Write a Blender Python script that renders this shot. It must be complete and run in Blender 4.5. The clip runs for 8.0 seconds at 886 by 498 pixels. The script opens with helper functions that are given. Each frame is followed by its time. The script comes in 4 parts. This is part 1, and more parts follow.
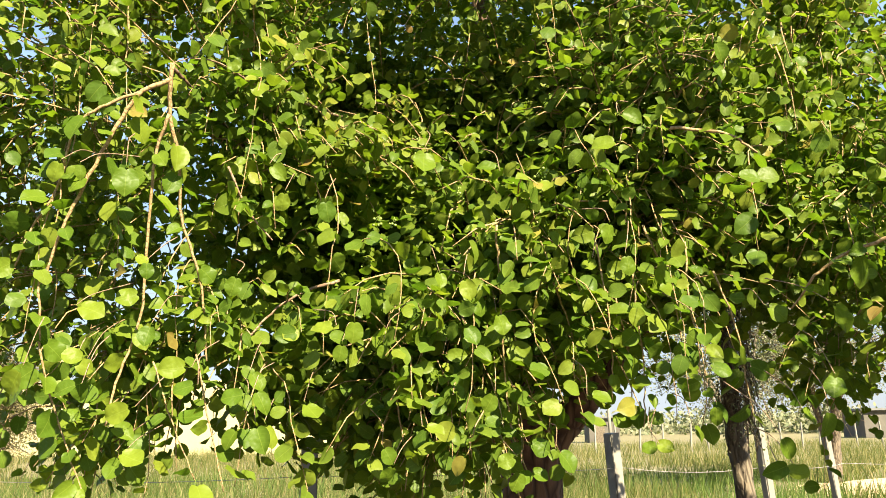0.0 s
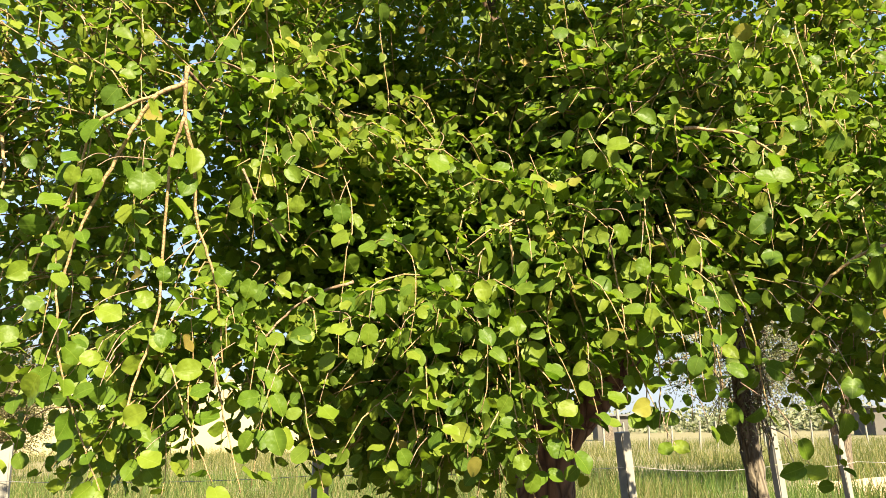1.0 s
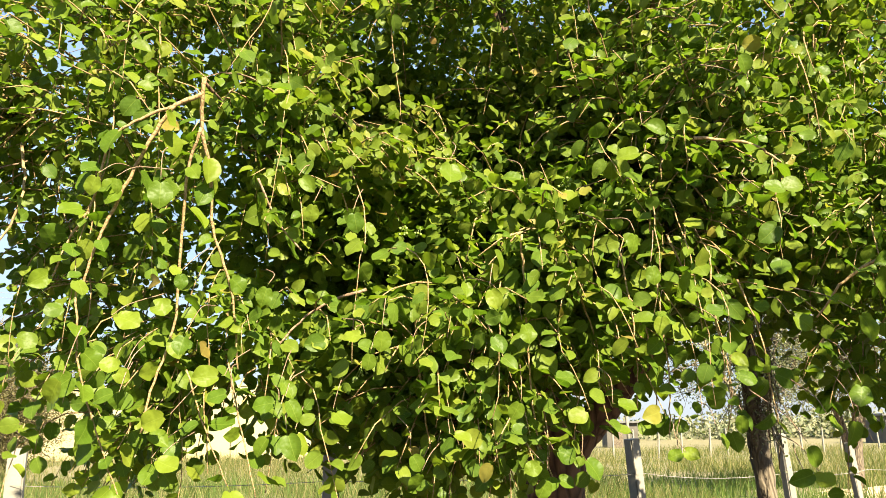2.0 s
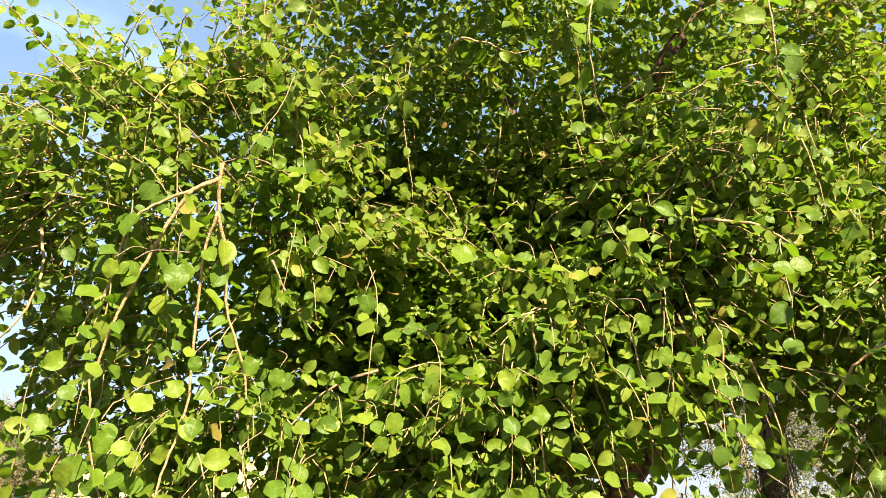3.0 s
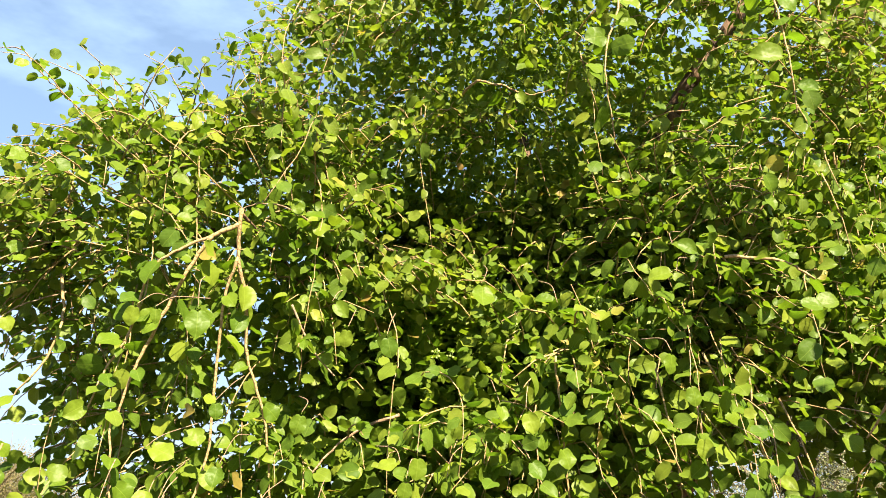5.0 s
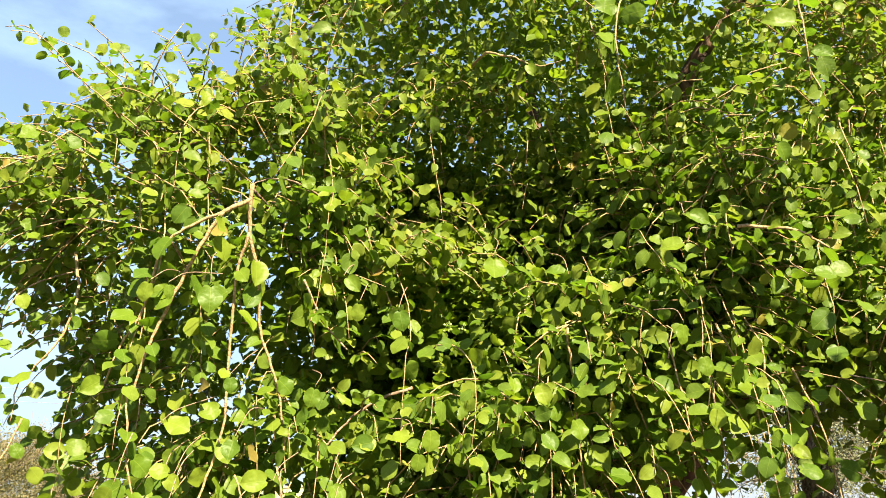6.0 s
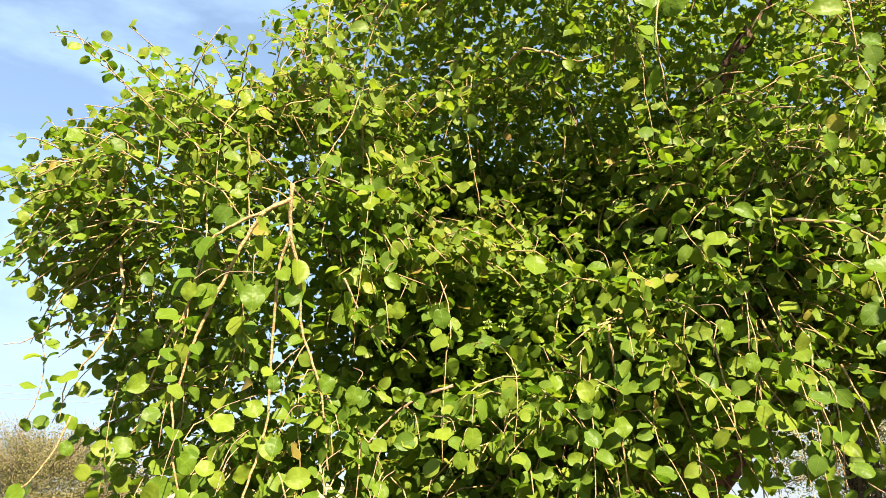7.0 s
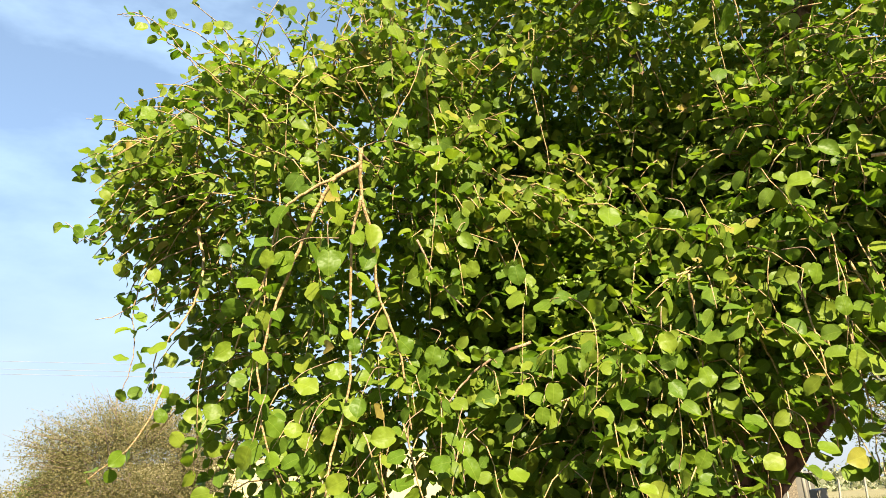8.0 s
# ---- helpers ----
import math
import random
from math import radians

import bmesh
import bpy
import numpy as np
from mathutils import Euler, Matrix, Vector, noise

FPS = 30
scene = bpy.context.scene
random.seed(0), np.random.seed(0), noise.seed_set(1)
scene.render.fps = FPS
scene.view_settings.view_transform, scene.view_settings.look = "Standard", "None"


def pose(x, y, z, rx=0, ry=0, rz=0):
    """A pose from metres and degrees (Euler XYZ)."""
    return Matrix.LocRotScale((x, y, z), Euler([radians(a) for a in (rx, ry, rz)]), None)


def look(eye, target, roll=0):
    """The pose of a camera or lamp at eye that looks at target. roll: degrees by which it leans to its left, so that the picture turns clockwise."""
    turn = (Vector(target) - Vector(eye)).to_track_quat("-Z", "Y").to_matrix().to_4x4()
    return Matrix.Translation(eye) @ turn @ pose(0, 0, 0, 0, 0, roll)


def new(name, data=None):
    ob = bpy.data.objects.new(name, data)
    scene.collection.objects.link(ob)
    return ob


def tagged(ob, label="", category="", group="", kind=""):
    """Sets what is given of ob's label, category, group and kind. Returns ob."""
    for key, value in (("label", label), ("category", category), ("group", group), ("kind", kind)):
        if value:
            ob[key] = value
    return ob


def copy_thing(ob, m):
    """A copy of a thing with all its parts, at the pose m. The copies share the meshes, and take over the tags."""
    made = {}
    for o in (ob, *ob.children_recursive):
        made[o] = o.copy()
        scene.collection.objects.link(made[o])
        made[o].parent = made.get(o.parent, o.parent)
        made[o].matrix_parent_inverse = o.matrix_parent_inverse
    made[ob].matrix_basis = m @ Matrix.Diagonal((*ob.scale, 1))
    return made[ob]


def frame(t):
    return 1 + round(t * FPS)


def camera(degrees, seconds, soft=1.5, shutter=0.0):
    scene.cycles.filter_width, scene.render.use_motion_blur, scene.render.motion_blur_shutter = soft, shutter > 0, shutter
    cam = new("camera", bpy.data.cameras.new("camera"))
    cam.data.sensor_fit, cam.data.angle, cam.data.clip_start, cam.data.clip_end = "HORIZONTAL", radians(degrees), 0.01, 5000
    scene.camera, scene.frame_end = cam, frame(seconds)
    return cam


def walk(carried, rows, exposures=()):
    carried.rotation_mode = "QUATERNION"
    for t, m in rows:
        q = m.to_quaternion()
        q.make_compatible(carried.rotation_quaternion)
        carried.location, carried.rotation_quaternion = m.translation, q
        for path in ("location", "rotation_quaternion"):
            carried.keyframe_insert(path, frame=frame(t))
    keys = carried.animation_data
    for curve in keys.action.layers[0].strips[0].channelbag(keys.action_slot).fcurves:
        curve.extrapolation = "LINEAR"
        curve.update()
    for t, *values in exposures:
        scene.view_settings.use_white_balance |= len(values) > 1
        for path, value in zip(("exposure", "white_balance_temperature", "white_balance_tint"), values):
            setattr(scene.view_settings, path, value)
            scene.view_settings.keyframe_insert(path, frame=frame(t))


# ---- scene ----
cam = camera(58.24, 8.0, soft=0.7)
PATH = [
    # seconds, x, y, z, yaw, pitch, roll
    (0.0, 0.000, 0.000, 1.500, 0.00, 12.60, -0.80),
    (0.5, -0.009, 0.018, 1.499, 0.24, 12.47, -0.83),
    (1.0, -0.022, -0.005, 1.509, 0.54, 12.48, -0.91),
    (1.2, -0.022, -0.005, 1.509, 0.62, 12.48, -0.91),
    (2.3, -0.035, -0.060, 1.509, 1.45, 13.62, -0.61),
    (2.5, -0.036, -0.068, 1.509, 1.59, 14.54, -0.57),
    (3.0, -0.044, -0.069, 1.523, 1.68, 18.28, -0.77),
    (3.5, -0.055, -0.060, 1.524, 1.82, 19.10, -0.93),
    (4.0, -0.059, -0.060, 1.532, 1.94, 20.36, -1.13),
    (4.2, -0.061, -0.059, 1.531, 2.07, 20.91, -1.19),
    (5.3, -0.070, -0.057, 1.526, 2.71, 21.35, -1.53),
    (5.5, -0.071, -0.057, 1.525, 2.80, 21.27, -1.58),
    (6.0, -0.064, -0.052, 1.517, 3.59, 19.67, -1.76),
    (6.5, -0.067, -0.052, 1.521, 4.13, 19.59, -1.74),
    (7.0, -0.086, -0.047, 1.514, 6.11, 19.68, -1.45),
    (7.5, -0.094, -0.044, 1.510, 7.99, 18.90, -1.07),
    (8.0, -0.111, -0.033, 1.499, 11.17, 17.32, -2.73),
]


def aim(x, y, z, yaw, pitch, roll):
    a, p = radians(yaw), radians(pitch)
    way = Vector((-math.sin(a) * math.cos(p), math.cos(a) * math.cos(p), math.sin(p)))
    eye = Vector((x, y, z))
    return look(eye, eye + way, roll)


EXPOSURES = [(0.0, 2.37), (2.0, 2.41), (4.0, 2.5), (6.4, 2.5), (7.2, 2.41), (8.0, 2.29)]
walk(cam, [(t, aim(*row)) for t, *row in PATH], EXPOSURES)

# ---- sky, sun, exposure ----
SUN_AZIMUTH, SUN_HEIGHT = radians(150), radians(40)   # clockwise from +y
TO_SUN = Vector((math.sin(SUN_AZIMUTH) * math.cos(SUN_HEIGHT), math.cos(SUN_AZIMUTH) * math.cos(SUN_HEIGHT), math.sin(SUN_HEIGHT)))

world = bpy.data.worlds.new("sky")
scene.world = world
world.use_nodes = True
wn, wl = world.node_tree.nodes, world.node_tree.links
wn.clear()
w_out = wn.new("ShaderNodeOutputWorld")
w_bg = wn.new("ShaderNodeBackground")
w_sky = wn.new("ShaderNodeTexSky")
w_sky.sky_type = "NISHITA"
w_sky.sun_disc = False
w_sky.sun_elevation, w_sky.sun_rotation = SUN_HEIGHT, SUN_AZIMUTH
w_sky.air_density, w_sky.dust_density, w_sky.ozone_density = 1.0, 0.35, 1.8
w_bg.inputs["Strength"].default_value = 0.041
# thin streaks of high cloud
w_co = wn.new("ShaderNodeTexCoord")
w_map = wn.new("ShaderNodeMapping")
w_map.inputs["Scale"].default_value = (2.2, 2.2, 6.0)
w_map.inputs["Rotation"].default_value = (0.25, 0.1, 0.4)
w_noise = wn.new("ShaderNodeTexNoise")
w_noise.inputs["Scale"].default_value = 1.7
w_noise.inputs["Detail"].default_value = 6
w_noise.inputs["Roughness"].default_value = 0.55
w_ramp = wn.new("ShaderNodeMapRange")
w_ramp.inputs["From Min"].default_value, w_ramp.inputs["From Max"].default_value = 0.45, 0.75
w_ramp.inputs["To Min"].default_value, w_ramp.inputs["To Max"].default_value = 0.18, 0.62
w_mix = wn.new("ShaderNodeMix")
w_mix.data_type = "RGBA"
w_mix.inputs["B"].default_value = (5.1, 6.9, 8.8, 1)
wl.new(w_co.outputs["Generated"], w_map.inputs["Vector"])
wl.new(w_map.outputs["Vector"], w_noise.inputs["Vector"])
wl.new(w_noise.outputs["Fac"], w_ramp.inputs["Value"])
wl.new(w_ramp.outputs["Result"], w_mix.inputs["Factor"])
wl.new(w_sky.outputs["Color"], w_mix.inputs["A"])
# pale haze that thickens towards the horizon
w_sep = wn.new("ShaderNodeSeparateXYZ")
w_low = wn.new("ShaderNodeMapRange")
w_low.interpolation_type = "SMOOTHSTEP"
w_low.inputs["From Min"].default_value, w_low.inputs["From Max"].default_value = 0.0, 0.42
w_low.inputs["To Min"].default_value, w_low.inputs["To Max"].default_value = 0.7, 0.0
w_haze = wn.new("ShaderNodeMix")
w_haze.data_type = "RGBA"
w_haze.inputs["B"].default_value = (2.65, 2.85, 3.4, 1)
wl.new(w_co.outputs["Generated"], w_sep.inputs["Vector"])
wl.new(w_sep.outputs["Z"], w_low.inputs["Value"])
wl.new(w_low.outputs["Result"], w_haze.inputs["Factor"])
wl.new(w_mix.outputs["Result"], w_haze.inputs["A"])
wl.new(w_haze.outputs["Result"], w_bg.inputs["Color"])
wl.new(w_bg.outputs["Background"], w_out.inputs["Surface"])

sun = new("sun", bpy.data.lights.new("sun", "SUN"))
sun.data.energy, sun.data.angle, sun.data.color = 5.0, radians(0.53), (1.0, 0.87, 0.6)
sun.matrix_world = look(TO_SUN * 50, (0, 0, 0))


# ---- materials ----
def material(name, rough=0.6):
    m = bpy.data.materials.new(name)
    m.use_nodes = True
    n = m.node_tree.nodes
    p = n["Principled BSDF"]
    p.inputs["Roughness"].default_value = rough
    return m, n, m.node_tree.links, p


def ramp(n, stops):
    r = n.new("ShaderNodeValToRGB")
    while len(r.color_ramp.elements) < len(stops):
        r.color_ramp.elements.new(0.5)
    for e, (at, c) in zip(r.color_ramp.elements, stops):
        e.position, e.color = at, (*c, 1)
    return r


def noise_node(n, l, scale, detail=4, rough=0.6, stretch=None, where="Object"):
    co = n.new("ShaderNodeTexCoord")
    t = n.new("ShaderNodeTexNoise")
    t.inputs["Scale"].default_value, t.inputs["Detail"].default_value, t.inputs["Roughness"].default_value = scale, detail, rough
    if stretch:
        mp = n.new("ShaderNodeMapping")
        mp.inputs["Scale"].default_value = stretch
        l.new(co.outputs[where], mp.inputs["Vector"])
        l.new(mp.outputs["Vector"], t.inputs["Vector"])
    else:
        l.new(co.outputs[where], t.inputs["Vector"])
    return t


def bump(n, l, p, height, strength, distance):
    b = n.new("ShaderNodeBump")
    b.inputs["Strength"].default_value, b.inputs["Distance"].default_value = strength, distance
    l.new(height, b.inputs["Height"])
    l.new(b.outputs["Normal"], p.inputs["Normal"])


def math_node(n, l, op, a, b=None, c=None):
    k = n.new("ShaderNodeMath")
    k.operation = op
    for i, v in enumerate((a, b, c)):
        if v is None:
            continue
        if isinstance(v, (int, float)):
            k.inputs[i].default_value = v
        else:
            l.new(v, k.inputs[i])
    return k.outputs[0]


def mix_colour(n, l, fac, a, b, blend="MIX"):
    k = n.new("ShaderNodeMix")
    k.data_type, k.blend_type = "RGBA", blend
    for key, v in (("Factor", fac), ("A", a), ("B", b)):
        if isinstance(v, tuple):
            k.inputs[key].default_value = (*v, 1)
        elif isinstance(v, (int, float)):
            k.inputs[key].default_value = v
        else:
            l.new(v, k.inputs[key])
    return k.outputs["Result"]


def leaf_material(name, single, stops, through_light=0.4, veins=True, rough=0.42):
    """Leaf blade. single: a leaf that is an object of its own; else each island of a joined mesh varies."""
    m, n, l, p = material(name, rough)
    if single:
        rnd = n.new("ShaderNodeObjectInfo").outputs["Random"]
    else:
        rnd = n.new("ShaderNodeNewGeometry").outputs["Random Per Island"]
    colour = ramp(n, stops)
    l.new(rnd, colour.inputs["Fac"])
    col = colour.outputs["Color"]
    spots = noise_node(n, l, 3.2 if single else 55, 3)
    dull = math_node(n, l, "MULTIPLY_ADD", spots.outputs["Fac"], 0.22 if single else 0.5, 0.89 if single else 0.75)
    col = mix_colour(n, l, 1.0, col, dull, "MULTIPLY")
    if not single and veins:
        # patches of yellower leaves; the lift with height paints sun onto the upper ones
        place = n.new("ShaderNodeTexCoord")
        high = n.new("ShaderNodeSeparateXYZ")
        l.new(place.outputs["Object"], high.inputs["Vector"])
        leaf_patches = noise_node(n, l, 1.6, 2, 0.5)
        sun_tint = math_node(n, l, "MINIMUM", math_node(n, l, "MAXIMUM", math_node(n, l, "MULTIPLY_ADD", leaf_patches.outputs["Fac"], 4.0, math_node(n, l, "MULTIPLY_ADD", high.outputs["Z"], 0.8, -3.9)), 0.0), 1.0)
        col = mix_colour(n, l, sun_tint, col, mix_colour(n, l, 1.0, col, (1.16, 1.04, 1.15), "MULTIPLY"))
    if veins:
        uv = n.new("ShaderNodeUVMap")
        uv.uv_map = "blade"
        sep = n.new("ShaderNodeSeparateXYZ")
        l.new(uv.outputs["UV"], sep.inputs["Vector"])
        side = math_node(n, l, "ABSOLUTE", sep.outputs["Y"])
        rib = math_node(n, l, "LESS_THAN", side, 0.014)
        along = math_node(n, l, "MULTIPLY_ADD", side, -0.75, sep.outputs["X"])
        saw = math_node(n, l, "FRACT", math_node(n, l, "MULTIPLY", along, 5.5))
        vein = math_node(n, l, "LESS_THAN", saw, 0.07)
        both = math_node(n, l, "MAXIMUM", rib, math_node(n, l, "MULTIPLY", vein, 0.55))
        col = mix_colour(n, l, math_node(n, l, "MULTIPLY", both, 0.22), col, (0.26, 0.32, 0.06))
        crinkle = noise_node(n, l, 1.6 if single else 26, 2, 0.5)
        relief = math_node(n, l, "MULTIPLY_ADD", crinkle.outputs["Fac"], 3.0, math_node(n, l, "SUBTRACT", 1.0, both))
        bump(n, l, p, relief, 0.16 if single else 0.4, 0.025 if single else 0.004)
    l.new(col, p.inputs["Base Color"])
    p.inputs["Specular IOR Level"].default_value = 0.13
    tr = n.new("ShaderNodeBsdfTranslucent")
    l.new(mix_colour(n, l, 1.0, col, (1.45, 1.7, 0.6), "MULTIPLY"), tr.inputs["Color"])
    mx = n.new("ShaderNodeMixShader")
    mx.inputs[0].default_value = through_light
    l.new(p.outputs[0], mx.inputs[1])
    l.new(tr.outputs[0], mx.inputs[2])
    l.new(mx.outputs[0], n["Material Output"].inputs["Surface"])
    return m


LEAF_STOPS = [(0.0, (0.062, 0.112, 0.014)), (0.3, (0.082, 0.132, 0.015)), (0.65, (0.107, 0.154, 0.017)),
              (0.98, (0.152, 0.19, 0.022)), (0.995, (0.22, 0.19, 0.04)), (1.0, (0.17, 0.12, 0.035))]
leaf_mat = leaf_material("leaf_blade", True, [(0.0, (0.064, 0.115, 0.011)), (0.35, (0.086, 0.138, 0.012)), (0.7, (0.108, 0.16, 0.014)), (1.0, (0.148, 0.192, 0.019))])
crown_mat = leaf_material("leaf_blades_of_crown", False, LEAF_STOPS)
thorn_leaf = leaf_material("small_dull_leaf", False,
                           [(0.0, (0.09, 0.09, 0.042)), (0.5, (0.138, 0.121, 0.06)), (1.0, (0.195, 0.158, 0.088))], 0.4, False, 0.7)
silver_leaf = leaf_material("small_grey_leaf", False,
                            [(0.0, (0.09, 0.096, 0.06)), (0.6, (0.16, 0.165, 0.11)), (1.0, (0.25, 0.245, 0.18))], 0.3, False, 0.6)
far_leaf = leaf_material("far_scrub_leaf", False,
                         [(0.0, (0.10, 0.12, 0.07)), (1.0, (0.22, 0.21, 0.14))], 0.2, False, 0.8)
grass_mat = leaf_material("grass_blade", False,
                          [(0.0, (0.06, 0.088, 0.024)), (0.45, (0.11, 0.122, 0.04)), (0.75, (0.19, 0.168, 0.075)), (1.0, (0.28, 0.24, 0.13))],
                          0.35, False, 0.6)
weed_mat = leaf_material("weed_leaf", False,
                         [(0.0, (0.06, 0.105, 0.028)), (0.7, (0.11, 0.155, 0.042)), (1.0, (0.2, 0.2, 0.08))], 0.35, False, 0.6)


def bark_material(name, stops, scale=9, stretch=(1, 1, 0.22), depth=0.02):
    m, n, l, p = material(name, 0.85)
    a = noise_node(n, l, scale, 6, 0.65, stretch)
    b = noise_node(n, l, scale * 6, 4, 0.6, stretch)
    v = n.new("ShaderNodeTexVoronoi")
    v.feature, v.inputs["Scale"].default_value = "DISTANCE_TO_EDGE", scale * 1.6
    co = n.new("ShaderNodeTexCoord")
    mp = n.new("ShaderNodeMapping")
    mp.inputs["Scale"].default_value = stretch
    l.new(co.outputs["Object"], mp.inputs["Vector"])
    l.new(mp.outputs["Vector"], v.inputs["Vector"])
    crack = math_node(n, l, "MINIMUM", math_node(n, l, "MULTIPLY", v.outputs["Distance"], 5.0), 1.0)
    h = math_node(n, l, "ADD", math_node(n, l, "MULTIPLY", crack, 0.5), math_node(n, l, "MULTIPLY", a.outputs["Fac"], 0.7))
    h = math_node(n, l, "MULTIPLY_ADD", b.outputs["Fac"], 0.25, h)
    r = ramp(n, stops)
    l.new(h, r.inputs["Fac"])
    l.new(r.outputs["Color"], p.inputs["Base Color"])
    bump(n, l, p, h, 0.9, depth)
    return m


bark = bark_material("red_brown_bark", [(0.25, (0.014, 0.006, 0.004)), (0.6, (0.056, 0.027, 0.016)), (0.95, (0.13, 0.072, 0.044))])
grey_bark = bark_material("grey_brown_bark", [(0.25, (0.022, 0.017, 0.012)), (0.6, (0.075, 0.058, 0.04)), (0.95, (0.15, 0.12, 0.085))], 14)
creeper_mat = bark_material("dry_creeper_stem", [(0.2, (0.05, 0.036, 0.022)), (0.6, (0.1, 0.075, 0.046)), (0.95, (0.17, 0.13, 0.085))], 40, (1, 1, 1), 0.002)
twig_mat = bark_material("tan_twig", [(0.2, (0.1, 0.058, 0.024)), (0.6, (0.21, 0.132, 0.056)), (0.95, (0.31, 0.22, 0.105))], 40, (1, 1, 1), 0.002)
dark_twig = bark_material("brown_twig", [(0.2, (0.07, 0.042, 0.025)), (0.6, (0.16, 0.1, 0.06)), (0.95, (0.27, 0.185, 0.12))], 30, (1, 1, 1), 0.003)


def plain_material(name, a, b, scale, rough=0.8, relief=0.003, fine=60):
    m, n, l, p = material(name, rough)
    big, small = noise_node(n, l, scale, 5), noise_node(n, l, fine, 4)
    f = math_node(n, l, "MULTIPLY_ADD", small.outputs["Fac"], 0.4, math_node(n, l, "MULTIPLY", big.outputs["Fac"], 0.8))
    r = ramp(n, [(0.3, a), (0.85, b)])
    l.new(f, r.inputs["Fac"])
    l.new(r.outputs["Color"], p.inputs["Base Color"])
    bump(n, l, p, f, 0.5, relief)
    return m


stone_mat = plain_material("pale_stone_post", (0.13, 0.122, 0.105), (0.24, 0.225, 0.19), 5)
cream_mat = plain_material("cream_painted_wall", (0.3, 0.262, 0.14), (0.38, 0.335, 0.19), 0.5, 0.85, 0.01, 12)
wire_mat = plain_material("weathered_wire", (0.16, 0.145, 0.13), (0.3, 0.28, 0.26), 8, 0.5)
cable_mat = plain_material("dark_cable", (0.1, 0.1, 0.11), (0.16, 0.16, 0.17), 3, 0.5)
shed_mat = plain_material("dark_shed_wall", (0.05, 0.045, 0.04), (0.1, 0.09, 0.075), 1.5)
roof_mat = plain_material("grey_sheet_roof", (0.07, 0.07, 0.075), (0.13, 0.13, 0.13), 2, 0.6)
fruit_mat = plain_material("green_berry", (0.12, 0.19, 0.03), (0.22, 0.28, 0.06), 30, 0.35)


def ground_material():
    m, n, l, p = material("dry_field_soil", 0.95)
    co = n.new("ShaderNodeTexCoord")
    sep = n.new("ShaderNodeSeparateXYZ")
    l.new(co.outputs["Object"], sep.inputs["Vector"])
    broad, mid, fine = noise_node(n, l, 0.12, 5), noise_node(n, l, 0.9, 6), noise_node(n, l, 14, 5)
    f = math_node(n, l, "MULTIPLY_ADD", fine.outputs["Fac"], 0.35, math_node(n, l, "MULTIPLY", mid.outputs["Fac"], 0.75))
    field = ramp(n, [(0.3, (0.075, 0.075, 0.03)), (0.55, (0.14, 0.122, 0.056)), (0.8, (0.22, 0.185, 0.1))])
    l.new(f, field.inputs["Fac"])
    sand = ramp(n, [(0.3, (0.36, 0.25, 0.15)), (0.8, (0.58, 0.43, 0.28))])
    l.new(f, sand.inputs["Fac"])
    # bare sandy patch beside the field
    dx = math_node(n, l, "MULTIPLY", math_node(n, l, "SUBTRACT", sep.outputs["X"], 9.6), 0.36)
    dy = math_node(n, l, "MULTIPLY", math_node(n, l, "SUBTRACT", sep.outputs["Y"], 17.2), 0.30)
    d = math_node(n, l, "SQRT", math_node(n, l, "ADD", math_node(n, l, "MULTIPLY", dx, dx), math_node(n, l, "MULTIPLY", dy, dy)))
    d = math_node(n, l, "MULTIPLY_ADD", mid.outputs["Fac"], 0.7, d)
    near = math_node(n, l, "LESS_THAN", d, 1.15)
    open_ground = mix_colour(n, l, near, field.outputs["Color"], sand.outputs["Color"])
    # near ground, out of view, made dark so less light bounces into the crown
    low_bounce = ramp(n, [(0.3, (0.028, 0.022, 0.014)), (0.8, (0.085, 0.064, 0.04))])
    l.new(f, low_bounce.inputs["Fac"])
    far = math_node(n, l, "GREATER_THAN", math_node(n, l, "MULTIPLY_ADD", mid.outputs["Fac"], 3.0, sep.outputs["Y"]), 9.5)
    l.new(mix_colour(n, l, far, low_bounce.outputs["Color"], open_ground), p.inputs["Base Color"])
    bump(n, l, p, f, 0.7, 0.05)
    return m


ground_mat = ground_material()


# ---- mesh helpers ----
def mesh_object(name, verts, faces, mat, parent=None, label="", smooth=True):
    me = bpy.data.meshes.new(name)
    me.from_pydata([tuple(v) for v in verts], [], faces)
    me.materials.append(mat)
    if smooth:
        me.polygons.foreach_set("use_smooth", [True] * len(me.polygons))
    ob = new(name, me)
    if parent:
        ob.parent = parent
        ob.matrix_parent_inverse = parent.matrix_world.inverted()
    if label:
        ob["label"] = label
    return ob


def thing(name, at, label, category, group="", kind=""):
    e = new(name)
    e.empty_display_size = 0.1
    e.location = at
    bpy.context.view_layer.update()
    return tagged(e, label, category, group, kind)


def spline(points, steps):
    """Catmull-Rom through the points."""
    p = [np.array(q, float) for q in points]
    p = [2 * p[0] - p[1]] + p + [2 * p[-1] - p[-2]]
    out = []
    for i in range(1, len(p) - 2):
        for s in range(steps):
            t = s / steps
            a, b, c, d = p[i - 1:i + 3]
            out.append(0.5 * (2 * b + (c - a) * t + (2 * a - 5 * b + 4 * c - d) * t * t + (3 * b - a - 3 * c + d) * t ** 3))
    return np.array(out + [p[-2]])


